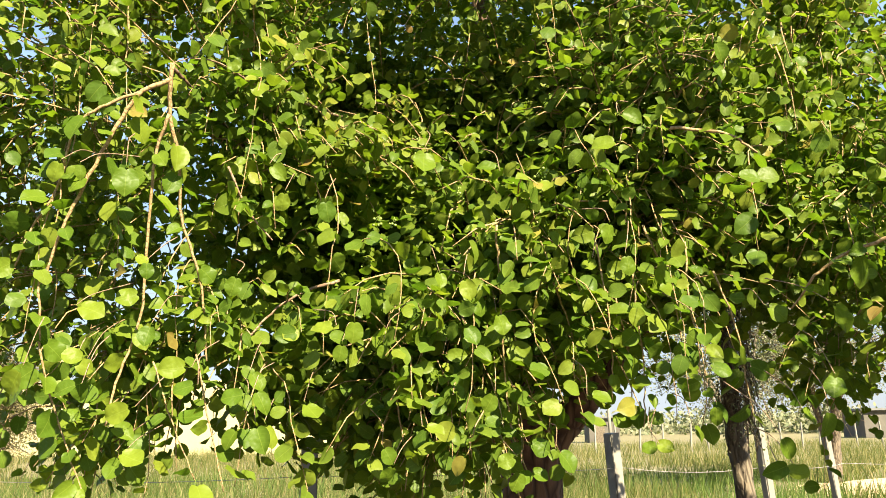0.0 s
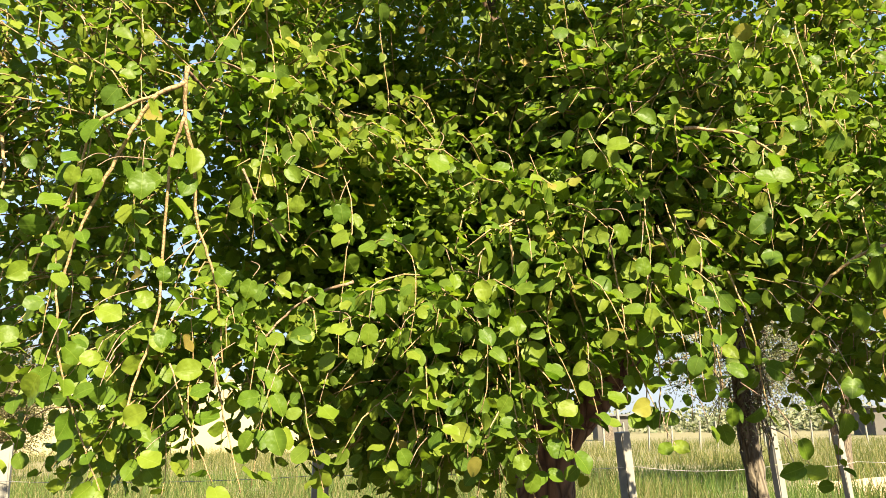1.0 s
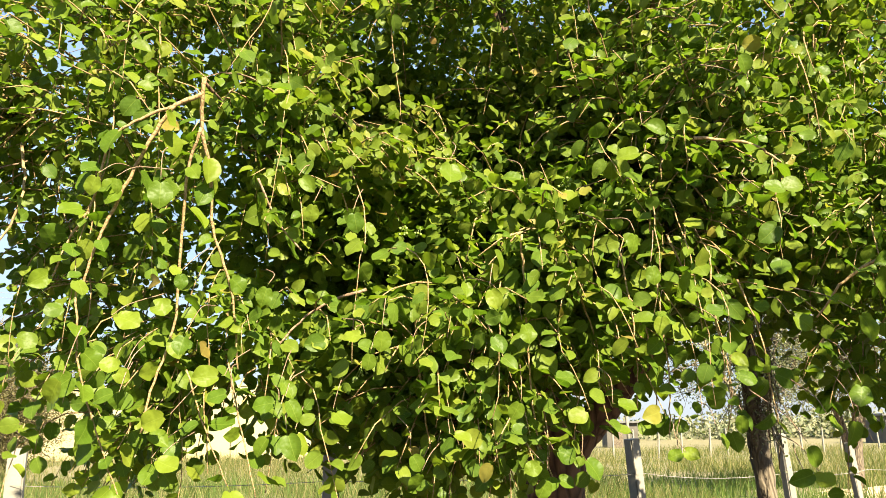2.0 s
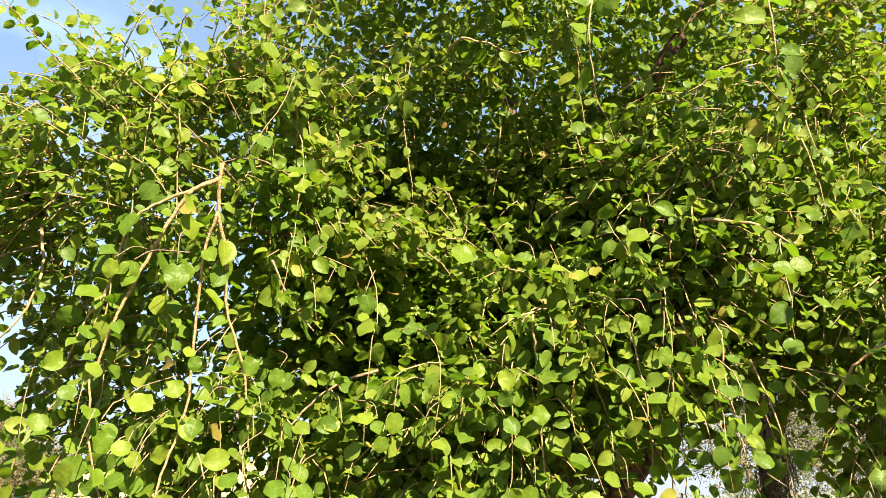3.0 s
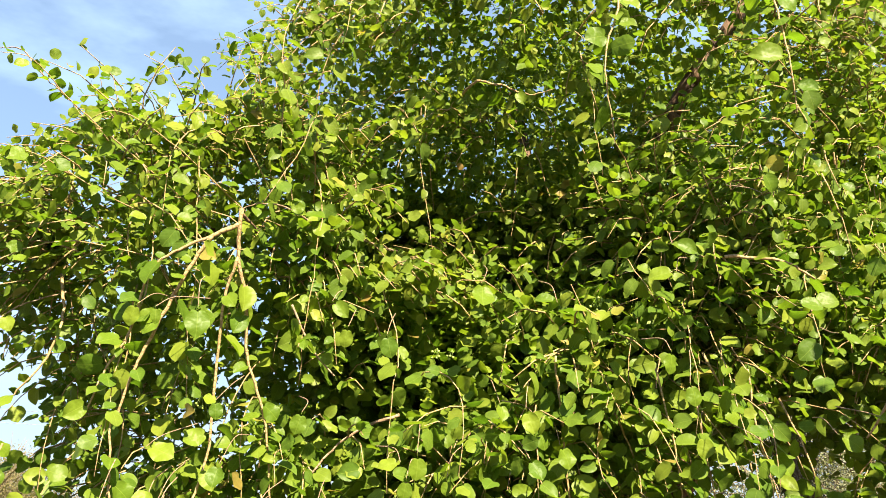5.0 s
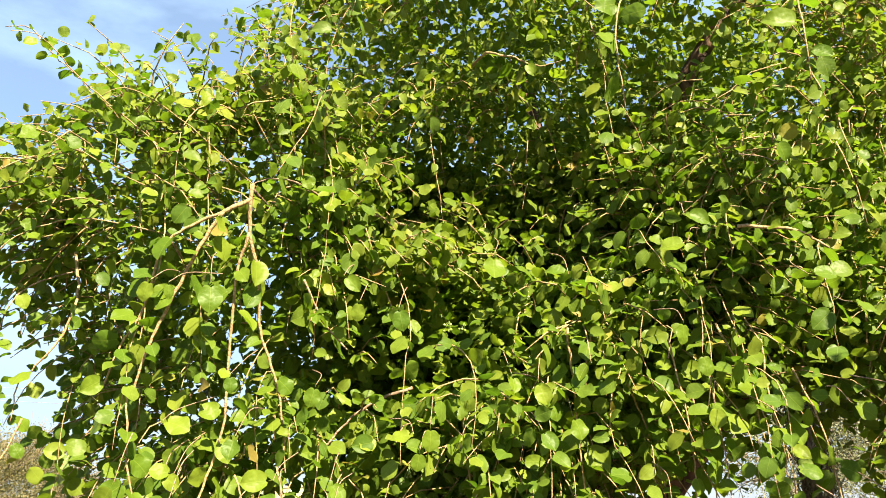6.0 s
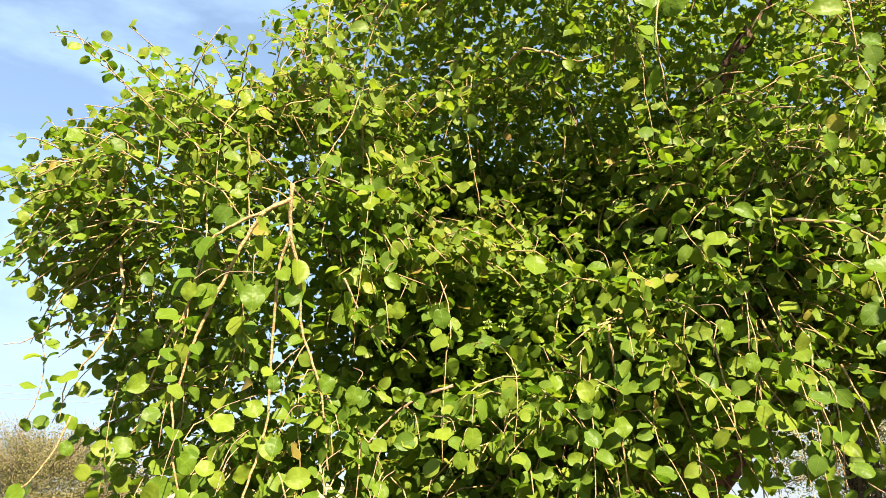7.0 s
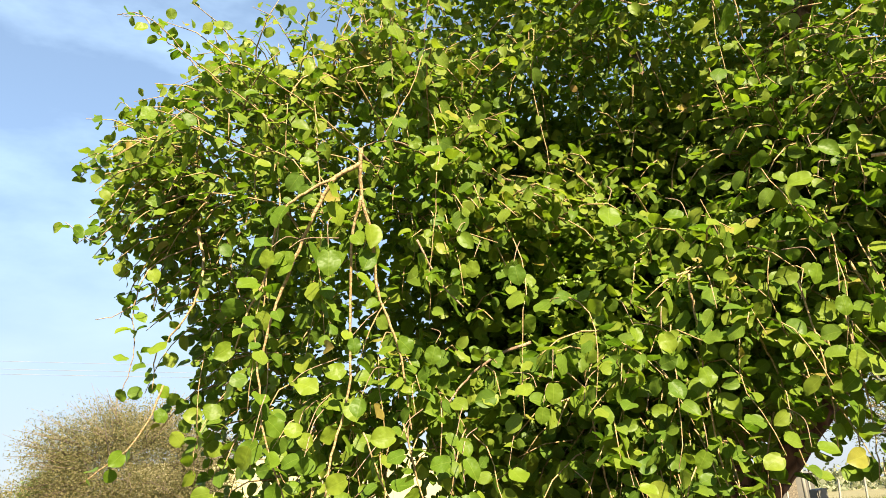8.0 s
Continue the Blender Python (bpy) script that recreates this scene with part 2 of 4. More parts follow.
def tube(path, radii, sides=8, rough=0.0, rng=None):
    """Vertices and faces of a tapered tube, with a closed tip."""
    path = np.asarray(path, float)
    tang = np.gradient(path, axis=0)
    tang /= np.linalg.norm(tang, axis=1, keepdims=True) + 1e-9
    ref = np.array([0.31, 0.17, 0.93]) if abs(tang[0][2]) < 0.8 else np.array([0.93, 0.3, 0.1])
    verts, faces = [], []
    for i, (q, t, r) in enumerate(zip(path, tang, radii)):
        u = np.cross(t, ref)
        u /= np.linalg.norm(u) + 1e-9
        ref = np.cross(u, t)
        v = ref
        for k in range(sides):
            a = 2 * math.pi * k / sides
            rr = r * (1 + (rough * rng.uniform(-1, 1) if rng is not None else 0))
            verts.append(q + rr * (math.cos(a) * u + math.sin(a) * v))
    n = len(path)
    for i in range(n - 1):
        for k in range(sides):
            a, b = i * sides + k, i * sides + (k + 1) % sides
            faces.append((a, b, b + sides, a + sides))
    faces.append(tuple(range(sides))[::-1])
    faces.append(tuple((n - 1) * sides + k for k in range(sides)))
    return verts, faces


def join(parts):
    verts, faces = [], []
    for v, f in parts:
        o = len(verts)
        verts.extend(v)
        faces.extend(tuple(i + o for i in g) for g in f)
    return verts, faces


def limb(parent, name, points, r0, r1, mat, steps=6, sides=12, rough=0.07, seed=1, label=""):
    path = spline(points, steps)
    s = np.linspace(0, 1, len(path))
    radii = r0 + (r1 - r0) * s ** 0.8
    v, f = tube(path, radii, sides, rough, np.random.default_rng(seed))
    return mesh_object(name, v, f, mat, parent, label)


# Leaf blade of length 1: base at 0, tip along +x, face up +z.
OUTLINE = [(-0.02, 0.0), (-0.03, 0.13), (0.03, 0.28), (0.16, 0.405), (0.34, 0.475), (0.52, 0.49), (0.7, 0.45), (0.85, 0.34), (0.95, 0.18), (1.0, 0.0)]


def blade(fold, sag, twist, wide=1.0, notch=0.0, wave=0.0, points=6):
    """A rounded blade: a midrib of three points, as many outline points on either side, and a short stalk."""
    step = np.linalg.norm(np.diff(OUTLINE, axis=0), axis=1)
    run = np.concatenate([[0], np.cumsum(step)]) / step.sum()
    at = (np.arange(points) + 0.7) / (points + 0.4)
    hx, hy = np.interp(at, run, [q[0] for q in OUTLINE]), np.interp(at, run, [q[1] for q in OUTLINE])
    hx = hx - notch * (at < 0.2)
    pts = np.array([(0.0, 0.0), (0.36, 0.0), (0.7, 0.0), (1.01, 0.0)] + [(x, y * wide) for x, y in zip(hx, hy)] + [(x, -y * wide) for x, y in zip(hx, hy)])
    x, y = pts[:, 0], pts[:, 1]
    z = fold * np.abs(y) - sag * x * x + twist * y * x + wave * np.sin(7 * x + 2) * np.abs(y)
    z -= fold * 0.55 * y * y
    v = np.stack([x, y, z], 1)
    n = len(v)
    tri = []
    for o, s in ((4, 1), (4 + points, -1)):
        h = [o + i for i in range(points)]
        fan, rib = [], 0
        for i in range(points - 1):
            while rib < 2 and hx[i] > (0.2, 0.55)[rib]:
                fan.append((rib, h[i], rib + 1))
                rib += 1
            fan.append((rib, h[i], h[i + 1]))
        while rib < 2:
            fan.append((rib, h[-1], rib + 1))
            rib += 1
        fan.append((2, h[-1], 3))
        tri += [t[::-1] if s > 0 else t for t in fan]
    tri += [(n, 0, n + 1)]
    v = np.concatenate([v, [(-0.34, 0.012, 0.05), (-0.34, -0.012, 0.05)]])
    uv = np.concatenate([pts, [(-0.34, 0), (-0.34, 0)]])
    return v, np.array(tri), uv


SHAPES = [(0.36, 0.32, 0.15, 1.0, 0.03, 0.1), (0.55, 0.2, -0.25, 0.94, 0.04, 0.14), (0.2, 0.45, 0.12, 1.05, 0.05, 0.16),
          (0.68, 0.36, 0.25, 0.88, 0.02, 0.06), (-0.22, 0.4, -0.2, 0.98, 0.05, 0.18), (0.3, -0.12, 0.3, 1.0, 0.03, 0.14),
          (0.48, 0.5, -0.28, 0.8, 0.0, 0.1), (0.15, 0.25, 0.35, 1.06, 0.06, 0.2)]
BLADES = [blade(*q, points=8) for q in SHAPES]
COARSE = [blade(*q, points=5) for q in SHAPES]
FINE = [blade(*q, points=10) for q in SHAPES]


def unit(a):
    return a / (np.linalg.norm(a, axis=-1, keepdims=True) + 1e-9)


def leaves_mesh(name, base, along, normal, size, mat, rng, parent=None, blades=BLADES, label=""):
    """One joined mesh of many blades, from arrays of base points, midrib ways, face normals and lengths."""
    n = len(base)
    x = unit(along)
    z = unit(normal - (normal * x).sum(1, keepdims=True) * x)
    y = np.cross(z, x)
    kinds = rng.integers(0, len(blades), n)
    V = np.stack([b[0] for b in blades])[kinds] * size[:, None, None]
    V = V[..., 0:1] * x[:, None] + V[..., 1:2] * y[:, None] + V[..., 2:3] * z[:, None] + base[:, None]
    tri, nv = blades[0][1], blades[0][0].shape[0]
    T = (tri[None] + (np.arange(n) * nv)[:, None, None]).reshape(-1)
    uv = np.stack([b[2] for b in blades])[kinds].reshape(-1, 2)
    me = bpy.data.meshes.new(name)
    me.vertices.add(n * nv)
    me.vertices.foreach_set("co", V.reshape(-1).astype(np.float32))
    me.loops.add(len(T))
    me.loops.foreach_set("vertex_index", T.astype(np.int32))
    me.polygons.add(len(T) // 3)
    me.polygons.foreach_set("loop_start", np.arange(0, len(T), 3, dtype=np.int32))
    me.polygons.foreach_set("use_smooth", np.ones(len(T) // 3, dtype=bool))
    layer = me.uv_layers.new(name="blade")
    layer.data.foreach_set("uv", uv[T].reshape(-1).astype(np.float32))
    me.materials.append(mat)
    me.update(calc_edges=True)
    me.validate()
    ob = new(name, me)
    if parent:
        ob.parent = parent
        ob.matrix_parent_inverse = parent.matrix_world.inverted()
    if label:
        ob["label"] = label
    return tagged(ob, kind="stuff")


def single_blade_meshes():
    out = []
    for v, t, uv in FINE:
        me = bpy.data.meshes.new("leaf")
        me.from_pydata(v.tolist(), [], t.tolist())
        layer = me.uv_layers.new(name="blade")
        layer.data.foreach_set("uv", uv[t.reshape(-1)].reshape(-1).astype(np.float32))
        me.polygons.foreach_set("use_smooth", [True] * len(me.polygons))
        me.materials.append(leaf_mat)
        out.append(me)
    return out


LEAF_MESHES = single_blade_meshes()


def one_leaf(parent, at, along, normal, size, kind):
    """A leaf as a part of its own, hung on a shoot."""
    x = Vector(along).normalized()
    z = Vector(normal)
    z = (z - z.dot(x) * x).normalized()
    y = z.cross(x)
    ob = new("leaf", LEAF_MESHES[kind % len(LEAF_MESHES)])
    m = Matrix(((x.x, y.x, z.x, at[0]), (x.y, y.y, z.y, at[1]), (x.z, y.z, z.z, at[2]), (0, 0, 0, 1)))
    ob.parent = parent
    ob.matrix_parent_inverse = Matrix.Identity(4)
    ob.matrix_local = m @ Matrix.Diagonal((size, size, size, 1))
    return ob


# ---- ground and field ----
def build_ground():
    rings = [0, 2, 4, 6, 8, 10, 12, 14, 16, 18, 20, 23, 26, 30, 36, 44, 55, 75, 110, 170, 300, 600, 1200, 2500]
    verts, faces, seg = [], [], 72
    for r in rings:
        for k in range(seg):
            a = 2 * math.pi * k / seg
            x, y = r * math.sin(a), r * math.cos(a)
            z = 0.05 * noise.noise((x * 0.35, y * 0.35, 0.0)) + 0.08 * noise.noise((x * 0.09, y * 0.09, 3.0))
            z += 0.42 * math.exp(-((x - 10.2) / 2.2) ** 2 - ((y - 17.0) / 2.0) ** 2)
            verts.append((x, y, z if r < 80 else 0.0))
    for i in range(len(rings) - 1):
        for k in range(seg):
            a, b = i * seg + k, i * seg + (k + 1) % seg
            faces.append((a, b, b + seg, a + seg))
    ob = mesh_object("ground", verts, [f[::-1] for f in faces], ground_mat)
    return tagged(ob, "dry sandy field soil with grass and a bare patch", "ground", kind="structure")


build_ground()


def tuft_blades():
    out = []
    for bend, lean in ((0.25, 0.1), (0.5, -0.1), (0.1, 0.0)):
        v = np.array([(0, 0.5, 0), (0, -0.5, 0), (0.5, 0.35 + lean, bend * 0.3), (0.5, -0.35 + lean, bend * 0.3), (1.0, lean, bend)], float)
        v[:, 1] *= 0.035
        out.append((v, np.array([(0, 1, 3), (0, 3, 2), (2, 3, 4)]), v[:, :2].copy()))
    return out


GRASS = tuft_blades()


def build_grass(name, label, count, y0, y1, h0, h1, mat, seed, clump, spread=1.0):
    rng = np.random.default_rng(seed)
    y = y0 + (y1 - y0) * rng.random(count * 3) ** 1.15
    x = rng.uniform(-0.75, 0.72, count * 3) * y * spread
    keep = np.array([noise.noise((a * clump, b * clump, seed)) for a, b in zip(x, y)]) + rng.uniform(-0.35, 0.35, len(x)) > 0.0
    keep &= ((x - 9.6) * 0.36) ** 2 + ((y - 17.2) * 0.3) ** 2 > 0.55
    x, y = x[keep][:count], y[keep][:count]
    n = len(x)
    base = np.stack([x, y, np.full(n, -0.02)], 1)
    along = np.stack([rng.normal(0, 0.28, n), rng.normal(0, 0.28, n), np.ones(n)], 1)
    normal = np.stack([rng.normal(0, 1, n), rng.normal(-0.8, 0.7, n), rng.normal(0, 0.2, n)], 1)
    size = rng.uniform(h0, h1, n)
    ob = leaves_mesh(name, base, along, normal, size, mat, rng, None, GRASS)
    return tagged(ob, label, "grass")


build_grass("dry_grass", "tall dry straw-coloured and green field grass", 60000, 10.0, 58.0, 0.3, 0.65, grass_mat, 5, 0.25)
build_grass("green_weeds", "green leafy weeds and grass beyond the fence", 26000, 9.5, 24.0, 0.25, 0.6, weed_mat, 9, 0.5)


# ---- cream wall, far fence, shed, cables ----
def box(cx, cy, cz, sx, sy, sz, bevel=0.0):
    bm = bmesh.new()
    bmesh.ops.create_cube(bm, size=1.0)
    for v in bm.verts:
        v.co = Vector((cx + v.co.x * sx, cy + v.co.y * sy, cz + v.co.z * sz))
    if bevel:
        bmesh.ops.bevel(bm, geom=bm.edges[:], offset=bevel, segments=2, affect="EDGES")
    return bm


def part(name, bm, mat, parent=None, label=""):
    me = bpy.data.meshes.new(name)
    bm.to_mesh(me)
    bm.free()
    me.materials.append(mat)
    ob = new(name, me)
    if parent:
        ob.parent = parent
        ob.matrix_parent_inverse = parent.matrix_world.inverted()
    if label:
        ob["label"] = label
    return ob


def build_wall():
    wall = thing("boundary_wall", (-14, 50, 0), "long cream-painted masonry wall across the field", "wall", kind="structure")
    part("wall_face", box(-14.0, 50, 2.2, 37.0, 0.3, 4.4, 0.01), cream_mat, wall)
    part("coping", box(-14.0, 50, 4.46, 37.2, 0.42, 0.12, 0.02), cream_mat, wall)
    for k in range(11):
        part("pier", box(-32.1 + 3.62 * k, 49.8, 2.25, 0.36, 0.25, 4.5, 0.02), cream_mat, wall)


build_wall()


def stone_post(parent, x, y, height, width, lean_x=0.0, lean_y=0.0, turn=0.0, seed=0):
    rng = np.random.default_rng(seed)
    bm = bmesh.new()
    bmesh.ops.create_cube(bm, size=1.0)
    bmesh.ops.subdivide_edges(bm, edges=[e for e in bm.edges if abs(e.verts[0].co.z - e.verts[1].co.z) > 0.5], cuts=5)
    bmesh.ops.bevel(bm, geom=[e for e in bm.edges if abs(e.verts[0].co.z - e.verts[1].co.z) > 0.05], offset=0.08, segments=2, affect="EDGES")
    for v in bm.verts:
        z = (v.co.z + 0.5)
        k = 1 - 0.08 * z
        v.co = Vector((v.co.x * width * k + rng.normal(0, 0.0025), v.co.y * width * k + rng.normal(0, 0.0025), z * (height + 0.15) - 0.15 + rng.normal(0, 0.004)))
    bmesh.ops.transform(bm, matrix=pose(x, y, 0, lean_y, lean_x, turn), verts=bm.verts[:])
    return part("post", bm, stone_mat, parent)


def build_fence():
    fence = thing("wire_fence", (0, 6.6, 0), "wire fence on rough pale stone posts, grass behind", "fence")
    posts = [(-3.45, 6.2, 1.42, 0.13, 0, 0, 20), (-1.05, 6.3, 1.42, 0.135, 0, 0, 12), (1.47, 6.85, 1.43, 0.105, -4.5, 0, 31),
             (2.76, 6.95, 1.47, 0.075, -7, 2, 24), (3.4, 7.1, 1.38, 0.055, -6, 0, 25), (5.6, 7.8, 1.42, 0.11, -2, 0, 25)]
    for i, (x, y, h, w, lx, ly, turn) in enumerate(posts):
        stone_post(fence, x, y, h, w, lx, ly, turn, i)
    for h in (0.45, 0.8, 1.15):
        for a, b in zip(posts[:-1], posts[1:]):
            p, q = np.array((a[0], a[1] - 0.07, h)), np.array((b[0], b[1] - 0.07, h))
            sag = 0.05 + 0.03 * math.sin(a[0] * 3 + h * 7)
            path = [p + (q - p) * s - np.array((0, 0, 4 * sag * s * (1 - s))) for s in np.linspace(0, 1, 9)]
            v, f = tube(path, [0.0022] * 9, 5)
            # barbs
            more = [(v, f)]
            for s in np.linspace(0.05, 0.95, 14):
                c = p + (q - p) * s - np.array((0, 0, 4 * sag * s * (1 - s)))
                more.append(tube([c + (-0.004, 0, -0.014), c, c + (0.004, 0, 0.014)], [0.0015] * 3, 3))
            mesh_object("wire", *join(more), wire_mat, fence)


build_fence()


def build_far_fence():
    first = thing("fence_post", (0, 0, 0), "thin pale fence post standing in the far field", "post", "posts of the far fence")
    bm = box(0, 0, 0.72, 0.085, 0.085, 1.55, 0.012)
    part("shaft", bm, stone_mat, first)
    first.location = (1.0, 42, 0)
    rng = np.random.default_rng(4)
    for k in range(1, 24):
        copy_thing(first, pose(1.0 + 1.35 * k + rng.uniform(-0.3, 0.3), 42 + 0.3 * k + rng.uniform(-0.5, 0.5), 0, rng.uniform(-3, 3), rng.uniform(-4, 4), 20))
    pole = thing("utility_pole", (8.2, 40, 0), "slim whitewashed pole with a crossarm in the field", "pole")
    v, f = tube([(8.1, 40, 0), (8.05, 40, 1.8), (8.0, 40, 3.5)], [0.09, 0.08, 0.07], 10)
    mesh_object("shaft", v, f, stone_mat, pole)
    part("crossarm", box(8.0, 40, 3.35, 0.7, 0.08, 0.08, 0.01), stone_mat, pole)
    pole2 = thing("utility_pole", (25, 66, 0), "slim concrete pole standing in the far field", "pole")
    v, f = tube([(25, 66, 0), (25, 66, 3.5), (25, 66, 7)], [0.14, 0.12, 0.1], 10)
    mesh_object("shaft", v, f, stone_mat, pole2)
    part("crossarm", box(25, 66, 6.6, 1.2, 0.12, 0.12, 0.01), stone_mat, pole2)
    shed = thing("shed", (13.4, 70, 0), "low dark shed with a grey sheet roof, far off", "shed")
    part("wall", box(13.4, 70, 1.0, 2.6, 2.4, 2.0, 0.02), shed_mat, shed)
    part("roof", box(13.4, 70, 2.08, 3.2, 3.0, 0.16, 0.02), roof_mat, shed)
    part("door", box(13.0, 68.78, 0.9, 0.8, 0.05, 1.8, 0.01), grey_bark, shed)
    hut = thing("shed", (42, 75, 0), "long low dark shed with a grey sheet roof, far off", "shed")
    part("wall", box(42, 75, 1.2, 9.0, 4.0, 2.4, 0.02), shed_mat, hut)
    part("roof", box(42, 75, 2.5, 9.8, 4.8, 0.2, 0.02), roof_mat, hut)


build_far_fence()


def build_cables():
    for z, d in ((13.95, 0.0), (13.3, 0.0), (12.95, 0.6)):
        path = [(-45 + 0.8 * q, 60 + 0.6 * q + d, z - 0.9 * (1 - (q / 75) ** 2) + 0.9) for q in np.linspace(-75, 75, 25)]
        v, f = tube(path, [0.017] * 25, 5)
        ob = mesh_object("power_cable", v, f, cable_mat)
        tagged(ob, "thin dark overhead power cable against the sky", "cable", "overhead cables")
    for q in (-75, 75):
        x, y = -45 + 0.8 * q, 60.3 + 0.6 * q
        pole = thing("power_pole", (x, y, 0), "tall concrete power pole carrying the overhead cables", "pole")
        v, f = tube([(x, y, 0), (x, y, 8), (x, y, 15.2)], [0.2, 0.17, 0.13], 10)
        mesh_object("shaft", v, f, stone_mat, pole)
        part("crossarm", box(x, y, 14.6, 0.14, 1.6, 0.14, 0.01), stone_mat, pole)


build_cables()


# ---- trees of the distance ----
def wide_blades(w):
    out = []
    for bend in (0.2, 0.45, -0.1):
        v = np.array([(0, 0, 0), (0.4, w, bend * 0.2), (0.4, -w, bend * 0.2), (1, 0, bend)], float)
        out.append((v, np.array([(0, 2, 1), (1, 2, 3)]), v[:, :2].copy()))
    return out


def far_tree(name, at, height, radius, trunk_h, count, size, mat, label, seed, clumps=60, flat=0.75, twiggy=0.0, stems=3):
    rng = np.random.default_rng(seed)
    tree = thing(name, at, label, "tree")
    at = np.array(at, float)
    for s in range(stems):
        a = 2 * math.pi * s / stems + rng.uniform(0, 1)
        out = np.array([math.cos(a), math.sin(a), 0])
        path = [at, at + out * radius * 0.12 + (0, 0, trunk_h), at + out * radius * 0.4 + (0, 0, trunk_h + (height - trunk_h) * 0.5),
                at + out * radius * 0.6 + (0, 0, height * 0.86)]
        limb(tree, "trunk" if s == 0 else "limb", path, 0.035 * height / max(1, stems) ** 0.3, 0.01 * height / 3, grey_bark, 4, 8, 0.08, seed + s)
    mid = at + (0, 0, trunk_h + (height - trunk_h) * 0.5)
    dirs = unit(rng.normal(0, 1, (clumps, 3)))
    shell = rng.uniform(0.45, 1.0, (clumps, 1)) ** 0.6
    centres = mid + dirs * shell * np.array([radius, radius, (height - trunk_h) * 0.5 * flat / 0.75]) * rng.uniform(0.82, 1.05, (clumps, 1))
    per = count // clumps
    pts = np.repeat(centres, per, 0) + np.clip(rng.normal(0, 1, (clumps * per, 3)), -1.7, 1.7) * radius * np.array([0.16, 0.16, 0.11])
    along = rng.normal(0, 1, pts.shape) + unit(pts - mid) * 0.8
    normal = rng.normal(0, 0.6, pts.shape) + (0, -0.2, 0.8)
    leaves_mesh("crown", pts, along, normal, rng.uniform(0.6, 1.3, len(pts)) * size, mat, rng, tree, wide_blades(0.32))
    if twiggy:
        bits = []
        for c in centres[: int(len(centres) * twiggy)]:
            for _ in range(5):
                d = unit(c - mid + rng.normal(0, 0.5, 3)) * radius * rng.uniform(0.15, 0.38)
                bits.append(tube([c - d * 0.6, c, c + d + rng.normal(0, 0.05, 3)], [0.014, 0.01, 0.004], 3))
        tagged(mesh_object("twig_work", *join(bits), creeper_mat, tree), kind="stuff")
    return tree


far_tree("thorn_tree", (-14.3, 22.2, 0), 4.5, 2.9, 0.7, 120000, 0.055, thorn_leaf, "bushy dull green thorn tree with dry brown twigs", 21, 230, 0.8, 1.0, 4)
far_tree("thorn_tree", (-21.5, 25.5, 0), 2.6, 2.0, 0.4, 9000, 0.085, thorn_leaf, "low dull green thorn bush beside a larger one", 22, 60, 0.8, 0.4, 3)
far_tree("round_bush", (-17.2, 23.0, 0), 3.5, 1.0, 0.4, 14000, 0.075, weed_mat, "dark green leafy bush beside a thorn tree", 25, 60, 0.8, 0.2, 3)
far_tree("grey_tree", (6.5, 18.0, 0), 4.6, 2.3, 1.7, 20000, 0.055, silver_leaf, "thin grey-leaved tree standing in the field", 23, 110, 0.8, 0.7, 3)
far_tree("grey_tree", (9.2, 19.5, 0), 5.4, 2.0, 1.7, 20000, 0.055, silver_leaf, "thin grey-leaved tree standing in the field", 24, 110, 0.8, 0.7, 3)


def build_far_scrub():
    rng = np.random.default_rng(31)
    n = 36000
    c = np.stack([rng.uniform(-150, 150, 260), rng.uniform(105, 150, 260), rng.uniform(0.2, 2.2, 260)], 1)
    k = rng.integers(0, 260, n)
    pts = c[k] + rng.normal(0, 1, (n, 3)) * np.array([2.2, 1.5, 0.9])
    pts[:, 2] = np.abs(pts[:, 2])
    ob = leaves_mesh("far_scrub", pts, rng.normal(0, 1, (n, 3)), rng.normal(0, 1, (n, 3)) + (0, -0.6, 0.5), rng.uniform(0.4, 0.9, n), far_leaf, rng, None, wide_blades(0.35))
    tagged(ob, "hazy line of low scrub along the horizon", "scrub")


build_far_scrub()


# ---- the spreading tree ----
tree = thing("spreading_tree", (0.48, 4.62, 0), "spreading tree with round green leaves on long hanging shoots", "tree")
other = thing("leaning_tree", (1.98, 5.3, 0), "slim grey-barked tree overgrown by dry creeper stems", "tree")

limb(tree, "trunk", [(0.42, 4.66, -0.1), (0.43, 4.66, 0.5), (0.47, 4.65, 1.1), (0.53, 4.62, 1.5)], 0.215, 0.165, bark, 8, 18, 0.06, 1, "reddish brown rough trunk")
limb(tree, "limb", [(0.5, 4.63, 1.35), (0.46, 4.5, 1.85), (0.38, 4.3, 2.6), (0.28, 4.1, 3.25), (0.2, 4.2, 4.2)], 0.13, 0.035, bark, 8, 14, 0.07, 2)
limb(tree, "limb", [(0.55, 4.6, 1.38), (0.77, 4.53, 1.63), (1.19, 4.2, 2.14), (1.6, 4.0, 2.24), (2.05, 3.8, 2.28)], 0.115, 0.035, bark, 8, 14, 0.07, 3)
limb(tree, "limb", [(0.42, 4.4, 2.2), (0.6, 3.85, 2.9), (0.78, 3.38, 3.27), (0.92, 3.2, 3.52), (1.12, 3.05, 3.76), (1.32, 2.98, 4.0), (1.5, 2.95, 4.3)], 0.075, 0.014, bark, 8, 12, 0.07, 4)
limb(tree, "limb", [(0.5, 4.6, 1.5), (0.05, 4.7, 2.1), (-0.5, 4.3, 2.5), (-0.88, 3.4, 2.74), (-0.86, 2.38, 2.64)], 0.05, 0.006, bark, 8, 12, 0.07, 5)
limb(tree, "limb", [(0.1, 4.6, 2.15), (-0.7, 4.4, 2.7), (-1.2, 3.8, 3.0), (-1.3, 3.3, 3.0)], 0.05, 0.012, bark, 8, 10, 0.07, 6)
